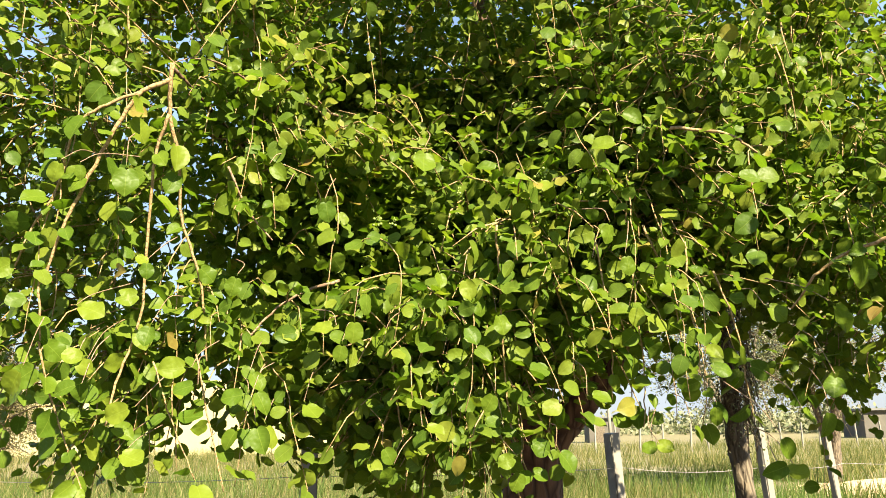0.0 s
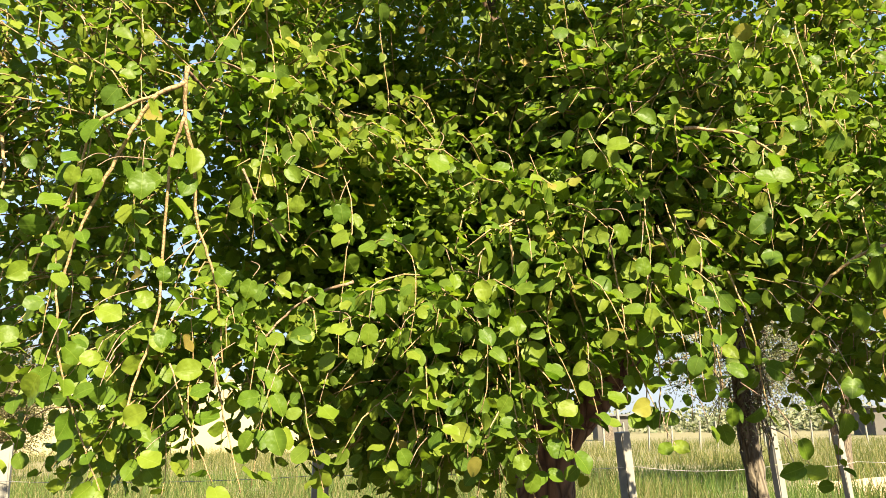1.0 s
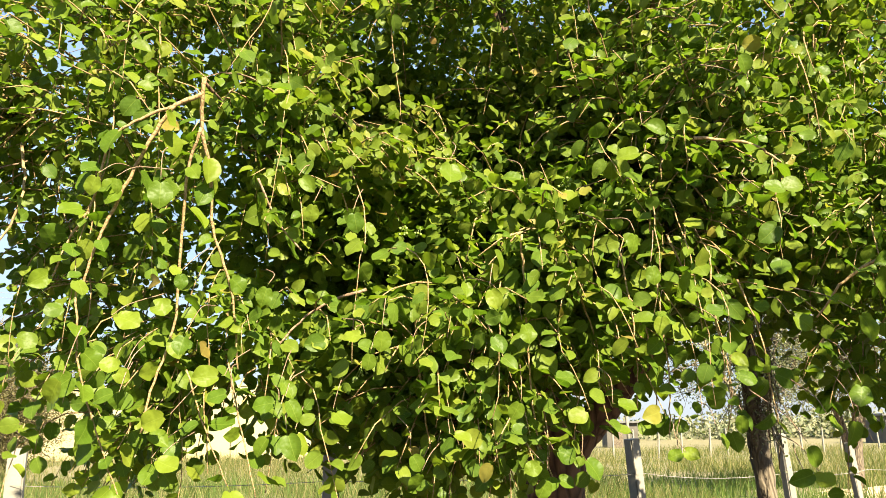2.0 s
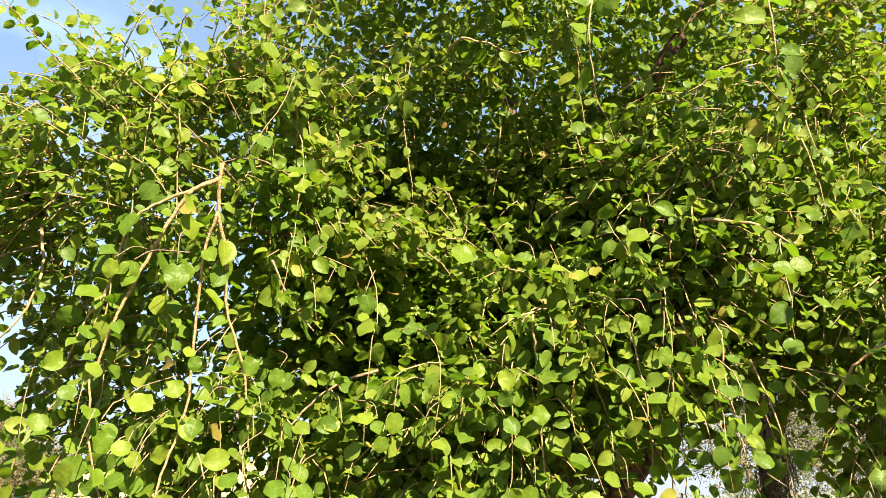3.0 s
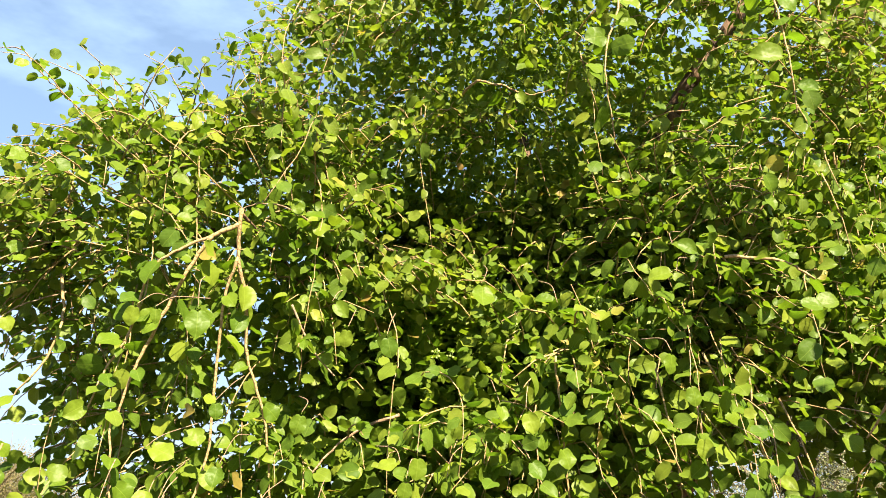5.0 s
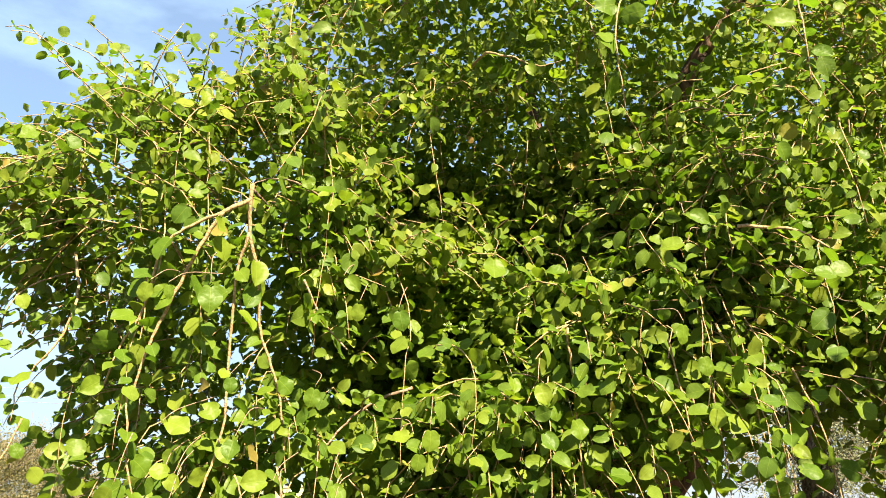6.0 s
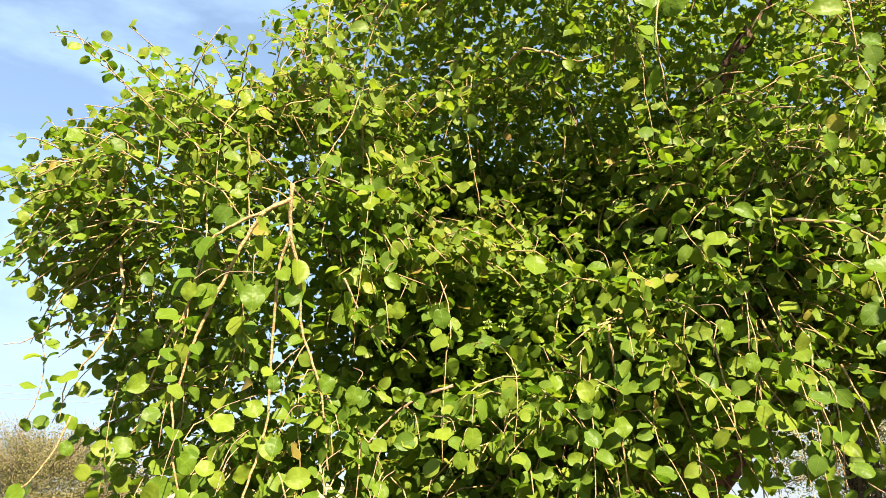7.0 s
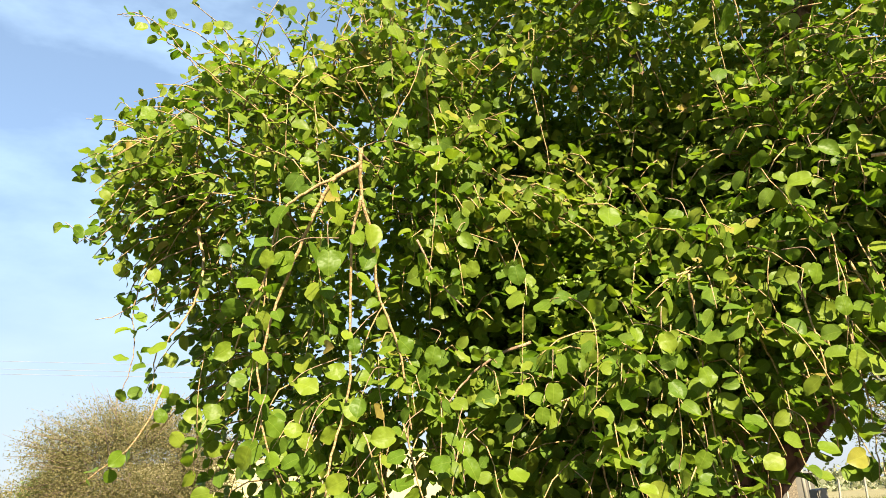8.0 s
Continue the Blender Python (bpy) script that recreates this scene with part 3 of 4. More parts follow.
limb(tree, "limb", [(0.36, 4.25, 2.6), (0.3, 3.7, 2.45), (0.18, 3.5, 2.4), (0.2, 3.35, 2.36)], 0.03, 0.006, bark, 8, 10, 0.07, 7)
limb(tree, "limb", [(0.45, 4.7, 1.7), (0.3, 5.4, 2.6), (0.1, 6.0, 3.2)], 0.09, 0.03, bark, 8, 10, 0.07, 8)
# out of view, added to carry the unseen shading lobe
limb(tree, "limb", [(1.6, 4.0, 2.24), (2.15, 3.4, 2.4), (2.45, 2.4, 2.6), (2.5, 1.6, 2.75), (2.5, 1.1, 2.8)], 0.05, 0.012, bark, 8, 10, 0.07, 9)
limb(other, "trunk", [(2.02, 5.28, -0.1), (1.95, 5.3, 0.6), (1.9, 5.3, 1.2), (1.86, 5.28, 1.6), (1.85, 5.22, 2.1), (1.85, 5.1, 2.8)], 0.076, 0.05, grey_bark, 8, 14, 0.1, 11)
limb(other, "limb", [(1.85, 5.15, 2.6), (2.1, 4.6, 3.2), (2.3, 4.0, 3.5)], 0.05, 0.02, grey_bark, 6, 10, 0.1, 12)
limb(other, "limb", [(1.85, 5.2, 2.4), (1.5, 4.9, 3.1), (1.3, 4.4, 3.9)], 0.045, 0.02, grey_bark, 6, 10, 0.1, 13)


def creeper():
    rng = np.random.default_rng(40)
    bits, pts = [], []
    for _ in range(150):
        z0, a = rng.uniform(1.3, 2.3), rng.uniform(0, 6.28)
        r = 0.066 + rng.uniform(0, 0.06) * (z0 - 0.8)
        c = np.array([1.92, 5.28, 0])
        path = []
        for s in range(5):
            z, b = z0 + s * rng.uniform(0.05, 0.14), a + s * rng.uniform(-0.3, 0.4)
            path.append(c + (r * math.cos(b) - 0.02 * (z - 1), r * math.sin(b), z) + rng.normal(0, 0.012, 3) * (1 + 1.2 * (z > 1.3)))
        bits.append(tube(path, [0.0045, 0.004, 0.0035, 0.003, 0.0015], 4))
        if z0 > 0.9:
            pts += path
    tagged(mesh_object("creeper", *join(bits), creeper_mat, other, "dry tan creeper stems"), kind="stuff")
    pts = np.repeat(np.array(pts), 4, 0)
    pts = pts + rng.normal(0, 0.045, pts.shape)
    leaves_mesh("creeper_leaves", pts, rng.normal(0, 1, pts.shape) - (0, 0, 0.4), rng.normal(0, 1, pts.shape) + (0.3, -0.6, 0.3),
                rng.uniform(0.012, 0.03, len(pts)), silver_leaf, rng, other, wide_blades(0.3))


creeper()

# Lobes of the crown: centre, radii, squareness. The one at (1.0, 2.3, 3.78) and the last are unseen, added to cast
# shade.
LOBES = [((0.6, 4.7, 2.9), (1.7, 1.8, 1.35), 2.0), ((-1.03, 3.52, 2.78), (0.96, 0.9, 0.7), 3.0), ((-0.83, 3.52, 2.0), (0.9, 0.88, 0.75), 3.0),
         ((1.8, 3.25, 2.95), (0.95, 0.85, 1.55), 3.0), ((0.75, 3.15, 2.5), (0.42, 0.52, 0.5), 2.0),
         ((2.35, 2.6, 1.8), (0.8, 0.5, 0.62), 2.0), ((0.2, 2.95, 1.85), (0.3, 0.3, 0.36), 2.0), ((1.25, 2.6, 3.1), (0.5, 0.28, 0.6), 2.0), ((0.4, 4.2, 3.85), (1.75, 1.4, 1.3), 2.2), ((0.3, 3.36, 2.02), (0.98, 0.74, 0.74), 2.6),
         ((-1.45, 2.75, 2.8), (0.42, 0.4, 0.42), 2.0), ((1.0, 2.3, 3.78), (0.22, 0.2, 0.2), 2.0),
         ((0.15, 3.0, 3.78), (1.05, 0.6, 0.38), 2.2), ((1.35, 2.85, 3.75), (0.7, 0.55, 0.45), 2.2), ((2.5, 1.15, 2.7), (0.9, 0.9, 0.8), 2.0)]


def floor_of(p):
    """Height of the crown's underside by bearing from the camera, shaped to fit its view: a skirt hangs low before the
    trunk and at both ends, with an arch between.
    """
    u = p[..., 0] / p[..., 1] * 3.0
    f = np.interp(u, [-2.1, -1.8, -1.7, -1.15, -1.0, -0.7, -0.42, -0.34, 0.18, 0.26, 0.5, 0.62, 1.02, 1.06, 1.2, 1.26, 1.4, 2.4],
                  [1.9, 1.6, 1.25, 1.22, 1.42, 1.46, 1.44, 1.22, 1.2, 1.5, 1.55, 1.66, 1.8, 1.96, 1.96, 1.6, 1.42, 1.42])
    return np.where(f > 1.5, 1.5 + (f - 1.5) * p[..., 1] / 2.8, f)


# Hollows in the crown, placed to fit the camera's view of dark gaps, a limb and sky: centre, radii.
HOLLOWS = [((1.4, 3.4, 3.42), (0.13, 1.5, 0.12)), ((-0.12, 2.85, 2.96), (0.52, 0.9, 0.38)), ((-0.6, 2.75, 2.2), (0.24, 0.6, 0.3)), ((1.15, 3.0, 2.1), (0.38, 1.1, 0.2)), ((0.2, 2.95, 2.62), (0.2, 0.6, 0.2)),
           ((0.66, 2.6, 3.02), (0.13, 0.6, 0.2)), ((0.82, 2.7, 3.36), (0.14, 0.6, 0.24))]


def hollowed(p):
    return np.min([np.linalg.norm((p - np.array(c)) / np.array(r), axis=-1) for c, r in HOLLOWS], axis=0)


def lobe_depths(p):
    return np.array([(np.abs((p - np.array(c)) / np.array(r)) ** k).sum(-1) ** (1 / k) for c, r, k in LOBES])


def inside(p):
    """Least scaled distance from the lobes' centres: under 1 within the crown."""
    # the sunny end slopes back
    slope = 2.5 + 0.75 * (p[..., 0] - 1.15) - p[..., 1]
    return np.where((p[..., 0] > 1.15) & (slope > 0) & ((p[..., 2] > 1.75) & (p[..., 0] < 1.65) | (p[..., 2] > 2.35)), 2.0, lobe_depths(p).min(0))


def outward(p):
    near = lobe_depths(p).argmin(0)
    c, r = np.array([q[0] for q in LOBES])[near], np.array([q[1] for q in LOBES])[near]
    return unit((p - c) / r)


def shell_of(p, thick):
    """True where the crown's outer surface, towards the light, the front, the top or the sides, is nearer than thick."""
    ways = unit(np.array([(0, -1, 0.15), (-1, 0, 0), (1, 0, 0), (0, 0, 1), (0.6, -0.6, 0.5), (-0.6, -0.6, 0.5)], float))
    return np.any([inside(p + w * thick) >= 1 for w in ways], axis=0)


def field(p, scale, shift):
    return np.array([noise.noise((a * scale + shift, b * scale, c * scale + shift)) for a, b, c in p])


def twig_paths(p, rng, low, high):
    """Short twigs that leave the crown outwards and droop."""
    count = len(p)
    o = outward(p)
    length = rng.uniform(low, high, count)
    d = unit(o * np.array([1, 1, 0.6]) + rng.normal(0, 0.45, (count, 3)) + (0, 0, 0.15))
    path = [p]
    for _ in range(6):
        path.append(path[-1] + d * (length / 6)[:, None])
        d = unit(d + np.array((0, 0, -0.22)) + rng.normal(0, 0.1, (count, 3)))
    return np.stack(path, 1), length, o


def twig_leaves(path, length, o, rng, gap, small, large):
    """Leaves along twigs: base, way of the tip, face, length."""
    most = int(0.42 / gap) + 1
    s = (np.arange(most)[None] + rng.uniform(0.1, 0.9, (len(path), most))) * gap / length[:, None]
    who, which = np.nonzero(s < 1.0)
    s = s[who, which] * 6
    i = np.minimum(s.astype(int), 5)
    step = path[who, i + 1] - path[who, i]
    at = path[who, i] + step * (s - i)[:, None]
    k = len(at)
    side = unit(np.cross(step, rng.normal(0, 1, (k, 3))))
    w = unit(side + o[who] * 0.35 + (0, 0, -0.25) + rng.normal(0, 0.3, (k, 3)))
    size = rng.uniform(small, large, k) * rng.uniform(0.8, 1.2, k) * np.interp(at[:, 2], [1.6, 3.4], [1.08, 0.8])
    face = o[who] * 0.2 + np.array(TO_SUN) * 0.42 + (0, 0, 0.5) + rng.normal(0, 0.45, (k, 3))
    return at + w * size[:, None] * 0.34, w, face, size


def build_crown():
    """A leafy outer shell in clumps with gaps between them, a nearly bare inside, and a dense far side."""
    rng = np.random.default_rng(7)
    p = rng.uniform((-2.5, 0.6, 1.2), (3.7, 6.3, 5.3), (400000, 3))
    p = p[(inside(p) < 1) & (p[:, 2] > floor_of(p) + 0.2)]
    x, y, z = p.T
    low_end = (x < -1.05) & (z < 2.3)
    shell, rear = shell_of(p, 0.32), y > 4.2
    # thin towards the arch beside the trunk, the top and the far end
    thin = np.where((x > 0.35 * y) & (z < 2.2) & (y > 2.3), 0.16, 1.0) * np.where((x > -0.9) & (x < -0.15) & (z < 2.35) & (y < 3.2), 0.55, 1.0)
    thin = thin * np.where(low_end, 0.42, 1.0) * np.where(x < -1.3, 0.65, 1.0)
    thin = thin * np.interp(hollowed(p), [0.75, 1.2], [0.06, 1.0]) * np.where((x > 0.75) & (x < 1.5) & (z > 2.7), 0.5, 1.0) * np.where(z > 3.35, 0.5, 1.0)
    chance = rng.random(len(p))
    front = p[shell & ~rear & (chance < thin)]
    n, m = field(front, 2.3, 4.0), field(front, 4.6, 9.0)
    full = (front[:, 0] > 1.8) & (front[:, 1] < 2.2)     # unseen sunward lobe, kept full so it casts shade
    front = front[full | (n * 0.6 + m * 0.7 > CLUMPING + 0.1 * rng.random(len(front)))][:SHELL_TWIGS]
    # the inside is barer at the top and at the far end, and higher underneath
    deep = (z > floor_of(p) + np.where((x < -0.1) & (x > -0.95), 0.2, 0.38)) & (chance < thin * np.where(z > 3.2, 0.4, 1.0) * np.where(x < -0.85, 0.22, 1.0))
    within = p[~shell & ~rear & deep][:INNER_TWIGS]
    back = p[rear & (hollowed(p) > 1) & (z > floor_of(p) + 0.4) & (chance < np.where(x < -0.3, 0.55, 1.0) * np.where(z > 3.2, 0.6, 1.0))]
    back = back[field(back, 2.6, 2.0) > -0.25 + 0.2 * rng.random(len(back))][:REAR_TWIGS]

    # extra twigs fill the unseen last lobe, added to shade the low right-hand leaves
    more = rng.uniform(-1, 1, (750, 3)) * np.array(LOBES[-1][1]) + np.array(LOBES[-1][0])
    front = np.concatenate([front, more[lobe_depths(more)[-1] < 1]])
    path, length, o = twig_paths(front, rng, 0.16, 0.42)
    rods = [tube(q[::2], [0.0034, 0.003, 0.0024, 0.0013], 4) for q in path]
    tagged(mesh_object("twig_work", *join(rods), twig_mat, tree), kind="stuff")
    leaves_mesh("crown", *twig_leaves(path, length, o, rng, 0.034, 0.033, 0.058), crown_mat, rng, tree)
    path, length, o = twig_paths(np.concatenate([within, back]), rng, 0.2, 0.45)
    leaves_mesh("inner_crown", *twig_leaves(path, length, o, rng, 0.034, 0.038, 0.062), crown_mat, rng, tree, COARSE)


CLUMPING, SHELL_TWIGS, INNER_TWIGS, REAR_TWIGS = 0.04, 7500, 5500, 5000
build_crown()


def shoot_leaves(path, rng, gap, big):
    """Leaf places along a hanging shoot: base, way, face, length."""
    seg = np.linalg.norm(np.diff(path, axis=0), axis=1)
    dist = np.concatenate([[0], np.cumsum(seg)])
    out = []
    s = gap * 0.5
    turn = rng.uniform(0, 6.28)
    while s < dist[-1]:
        at = np.array([np.interp(s, dist, path[:, k]) for k in range(3)])
        i = min(np.searchsorted(dist, s), len(path) - 1)
        t = unit(path[i] - path[i - 1])
        turn += 2.4 + rng.uniform(-0.5, 0.5)
        side = np.array([math.cos(turn), math.sin(turn) * 0.8 - 0.25, 0])
        side = unit(side - t * (side @ t) * 0.8)
        w = unit(side * 0.9 + t * 0.25 + (0, 0, -0.25) + rng.normal(0, 0.35, 3))
        ln = big * rng.uniform(0.6, 1.25)
        face = np.array(TO_SUN) * 0.5 + (0, -0.35, 0.1) + side * 0.2 + rng.normal(0, 0.5, 3)
        out.append((at + w * ln * 0.34, w, face, ln))
        s += gap * rng.uniform(0.25, 1.9)
    return out


def build_loose_shoots():
    """The many thin shoots that hang from the crown's rim, joined."""
    rng = np.random.default_rng(17)
    rods, base, along, face, size = [], [], [], [], []
    made = 0
    while made < 98:
        p = rng.uniform((-2.2, 2.25, 1.6), (2.6 if made % 5 < 3 else -0.3, 4.6, 3.9))
        if made >= 84:
            p = rng.uniform((0.1, 2.45, 1.95), (0.8, 2.85, 2.5))       # the fuller front before the trunk
        g = inside(p)
        if not 0.72 < g < 1.02 or p[2] < floor_of(p) + 0.1:
            continue
        if p[1] > 3.5 and rng.random() > 0.35:
            continue
        o = outward(p)
        if hollowed(p) < 1 or o[1] > 0.55 or p[0] < -1.5:
            continue
        made += 1
        end = floor_of(p) - rng.uniform(-0.15, 0.4)
        length = min(rng.uniform(0.35, 1.3), max(0.2, p[2] - end + 0.15))
        d = unit(o * np.array([1, 1, 0.3]) * 0.7 + (0, 0, 0.15) + rng.normal(0, 0.2, 3))
        q, path, n = p.copy(), [p.copy()], max(5, int(length / 0.07))
        for s in range(n):
            q = q + d * length / n
            d = unit(d + np.array((0, 0, -0.42)) + rng.normal(0, 0.17, 3))
            path.append(q.copy())
        path = np.array(path)
        rods.append(tube(path, np.linspace(0.003, 0.0013, len(path)), 4))
        for b, w, f, ln in shoot_leaves(path, rng, 0.042, 0.056):
            base.append(b), along.append(w), face.append(f), size.append(ln)
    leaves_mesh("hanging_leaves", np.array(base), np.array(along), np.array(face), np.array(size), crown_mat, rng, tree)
    tagged(mesh_object("hanging_twig_work", *join(rods), twig_mat, tree, "thin tan hanging twigs"), kind="stuff")


build_loose_shoots()


EYE = np.array((0.0, 0.0, 1.5))   # camera's first position; near shoots and clear leaves are pulled in along its view


def hanging_shoot(points, r0, r1, seed, gap=0.06, big=0.075, skip=0.15, mat=twig_mat, host=tree):
    """A clear single shoot with each leaf a part of its own."""
    rng = np.random.default_rng(seed)
    # moved towards the camera so the crown's leaves don't cover the shoot
    path = EYE + (spline(points, 6) + (0, 0, 0.02) - EYE) * 0.91
    s = np.linspace(0, 1, len(path))
    wob = rng.normal(0, 0.0013, path.shape)
    v, f = tube(path + wob, (r0 + (r1 - r0) * s) * 0.7, 7, 0.1, rng)
    rod = mesh_object("hanging_shoot", v, f, mat, host)
    bpy.context.view_layer.update()
    start = int(len(path) * skip)
    for b, w, fc, ln in shoot_leaves(path[start:], rng, gap * 0.9, big * 0.86):
        one_leaf(rod, b, w, fc, ln, int(rng.integers(0, 8)))
    return rod


hanging_shoot([(-0.9, 2.46, 2.62), (-1.0, 2.45, 2.56), (-1.1, 2.47, 2.4), (-1.2, 2.49, 2.2), (-1.25, 2.5, 2.07), (-1.28, 2.51, 1.96)], 0.011, 0.005, 101, 0.07)
hanging_shoot([(-0.94, 2.5, 2.63), (-1.11, 2.47, 2.54), (-1.2, 2.46, 2.46), (-1.26, 2.5, 2.27), (-1.33, 2.5, 2.13), (-1.38, 2.5, 1.99)], 0.008, 0.004, 102, 0.07)
hanging_shoot([(-0.89, 2.44, 2.67), (-0.91, 2.5, 2.52), (-0.89, 2.56, 2.37), (-0.89, 2.62, 2.19), (-0.84, 2.67, 2.01), (-0.82, 2.71, 1.86), (-0.81, 2.72, 1.71)], 0.010, 0.004, 103, 0.075)
hanging_shoot([(-0.88, 2.41, 2.48), (-0.93, 2.45, 2.34), (-0.96, 2.51, 2.09), (-0.98, 2.55, 1.84), (-1.04, 2.54, 1.63), (-1.06, 2.54, 1.5)], 0.007, 0.005, 104, 0.075)
hanging_shoot([(-0.75, 2.66, 2.38), (-0.69, 2.72, 2.24), (-0.61, 2.76, 2.14)], 0.006, 0.004, 105, 0.06, mat=dark_twig)
hanging_shoot([(-0.39, 2.93, 2.02), (-0.53, 2.91, 1.97), (-0.65, 2.9, 1.88), (-0.74, 2.89, 1.77)], 0.008, 0.004, 106, 0.09, mat=dark_twig)
hanging_shoot([(-0.2, 2.86, 1.94), (-0.19, 2.88, 1.75), (-0.17, 2.89, 1.55), (-0.14, 2.89, 1.39)], 0.007, 0.003, 107, 0.055)
hanging_shoot([(0.19, 2.76, 2.18), (0.2, 2.8, 1.98), (0.21, 2.84, 1.7), (0.23, 2.84, 1.47), (0.29, 2.83, 1.3)], 0.006, 0.003, 108, 0.055)
hanging_shoot([(0.72, 2.78, 2.18), (0.79, 2.8, 2.01), (0.83, 2.81, 1.85), (0.84, 2.82, 1.67)], 0.006, 0.003, 109, 0.055)
hanging_shoot([(0.41, 2.93, 2.0), (0.47, 2.95, 1.83), (0.51, 2.95, 1.62)], 0.005, 0.003, 110, 0.06)
hanging_shoot([(1.28, 2.21, 1.99), (1.18, 2.27, 1.96), (1.1, 2.32, 1.9), (1.04, 2.36, 1.81)], 0.008, 0.004, 111, 0.06)
hanging_shoot([(0.77, 2.52, 2.45), (0.94, 2.48, 2.41), (1.03, 2.47, 2.34)], 0.008, 0.005, 112, 0.05)
hanging_shoot([(-1.28, 2.47, 1.95), (-1.26, 2.5, 1.7), (-1.2, 2.53, 1.5), (-1.12, 2.56, 1.28)], 0.005, 0.003, 113, 0.05)
hanging_shoot([(-0.94, 2.58, 1.7), (-0.88, 2.6, 1.52), (-0.8, 2.63, 1.32)], 0.004, 0.0025, 114, 0.1)
hanging_shoot([(-0.8, 2.57, 1.72), (-0.74, 2.6, 1.45), (-0.7, 2.6, 1.29)], 0.004, 0.0025, 115, 0.08)
hanging_shoot([(-1.15, 2.8, 2.8), (-1.35, 2.5, 2.95), (-1.5, 2.33, 3.07), (-1.56, 2.24, 3.14), (-1.6, 2.18, 3.17), (-1.67, 2.14, 3.16)], 0.004, 0.0014, 116, 0.05, 0.055)
hanging_shoot([(-1.65, 2.51, 1.9), (-1.69, 2.5, 1.78), (-1.75, 2.47, 1.68), (-1.86, 2.41, 1.58)], 0.005, 0.002, 117, 0.07, 0.055)
hanging_shoot([(-1.1, 2.9, 2.7), (-1.4, 2.55, 2.78), (-1.62, 2.35, 2.88), (-1.72, 2.3, 2.85)], 0.004, 0.0014, 118, 0.06, 0.055)
hanging_shoot([(-1.2, 2.8, 2.6), (-1.5, 2.5, 2.6), (-1.68, 2.38, 2.5), (-1.75, 2.36, 2.4)], 0.004, 0.0014, 119, 0.06, 0.06)
hanging_shoot([(-1.0, 2.9, 2.85), (-1.25, 2.6, 3.05), (-1.4, 2.45, 3.1), (-1.52, 2.42, 3.02)], 0.004, 0.0014, 120, 0.06, 0.06)
hanging_shoot([(-0.9, 3.0, 2.9), (-1.0, 2.75, 3.12), (-1.1, 2.65, 3.2), (-1.25, 2.6, 3.15)], 0.004, 0.0014, 121, 0.06, 0.06)
hanging_shoot([(0.95, 2.75, 2.0), (1.0, 2.72, 1.8), (1.02, 2.72, 1.6), (1.03, 2.72, 1.5)], 0.005, 0.0025, 123, 0.06, 0.07)
hanging_shoot([(0.5, 2.6, 3.6), (0.47, 2.3, 3.35), (0.38, 2.2, 3.05), (0.38, 2.2, 2.75)], 0.006, 0.0025, 128, 0.055, 0.078)
hanging_shoot([(1.0, 2.5, 3.5), (0.95, 2.2, 3.3), (0.93, 2.1, 3.0), (0.92, 2.1, 2.75)], 0.006, 0.0025, 129, 0.055, 0.078)
hanging_shoot([(1.35, 2.4, 3.4), (1.3, 2.1, 3.2), (1.28, 2.0, 2.9)], 0.006, 0.0025, 130, 0.055, 0.078)
hanging_shoot([(0.55, 2.8, 2.15), (0.57, 2.76, 1.9), (0.58, 2.76, 1.72), (0.57, 2.76, 1.56)], 0.005, 0.0025, 125, 0.042, 0.07)
hanging_shoot([(0.66, 2.75, 2.05), (0.67, 2.74, 1.85), (0.68, 2.74, 1.65), (0.67, 2.75, 1.47)], 0.005, 0.0025, 126, 0.05, 0.065)
hanging_shoot([(0.85, 2.72, 2.1), (0.84, 2.7, 1.9), (0.86, 2.7, 1.72), (0.85, 2.7, 1.6)], 0.005, 0.0025, 127, 0.045, 0.07)
hanging_shoot([(0.62, 2.85, 1.95), (0.66, 2.86, 1.7), (0.66, 2.86, 1.5)], 0.005, 0.0025, 124, 0.06, 0.07)



def spray(points, seed, gap=0.026, big=0.046, r0=0.003, mat=dark_twig, skip=0.2):
    """A shoot that stands out against the sky, with each leaf a part of its own."""
    rng = np.random.default_rng(seed)
    path = spline(points, 6)
    rod = mesh_object("spray", *tube(path + rng.normal(0, 0.002, path.shape), np.linspace(r0, 0.0014, len(path)), 6, 0.1, rng), mat, tree)
    bpy.context.view_layer.update()
    for b, w, fc, ln in shoot_leaves(path[int(len(path) * skip):], rng, gap, big):
        one_leaf(rod, b, w + (0, 0, 0.25), fc, ln, int(rng.integers(0, 8)))
    return rod


spray([(-1.43, 2.6, 2.95), (-1.52, 2.5, 3.1), (-1.6, 2.45, 3.2), (-1.67, 2.42, 3.26), (-1.73, 2.4, 3.33)], 201, 0.018, 0.042)
spray([(-1.67, 2.42, 3.26), (-1.76, 2.4, 3.37), (-1.81, 2.4, 3.385), (-1.87, 2.4, 3.39)], 202, 0.12, 0.03, 0.003)
spray([(-1.29, 2.6, 2.9), (-1.37, 2.5, 3.05), (-1.43, 2.45, 3.14), (-1.44, 2.4, 3.23)], 203, 0.018, 0.042)
spray([(-1.36, 2.65, 2.83), (-1.57, 2.5, 2.89), (-1.73, 2.45, 2.93), (-1.82, 2.4, 3.0)], 204, 0.02, 0.04)
spray([(-1.4, 2.65, 2.69), (-1.59, 2.5, 2.75), (-1.82, 2.45, 2.76), (-1.95, 2.4, 2.73)], 205, 0.02, 0.04)
spray([(-1.42, 2.65, 2.58), (-1.63, 2.5, 2.62), (-1.78, 2.4, 2.51), (-1.85, 2.35, 2.43), (-1.97, 2.35, 2.51)], 206, 0.02, 0.042)
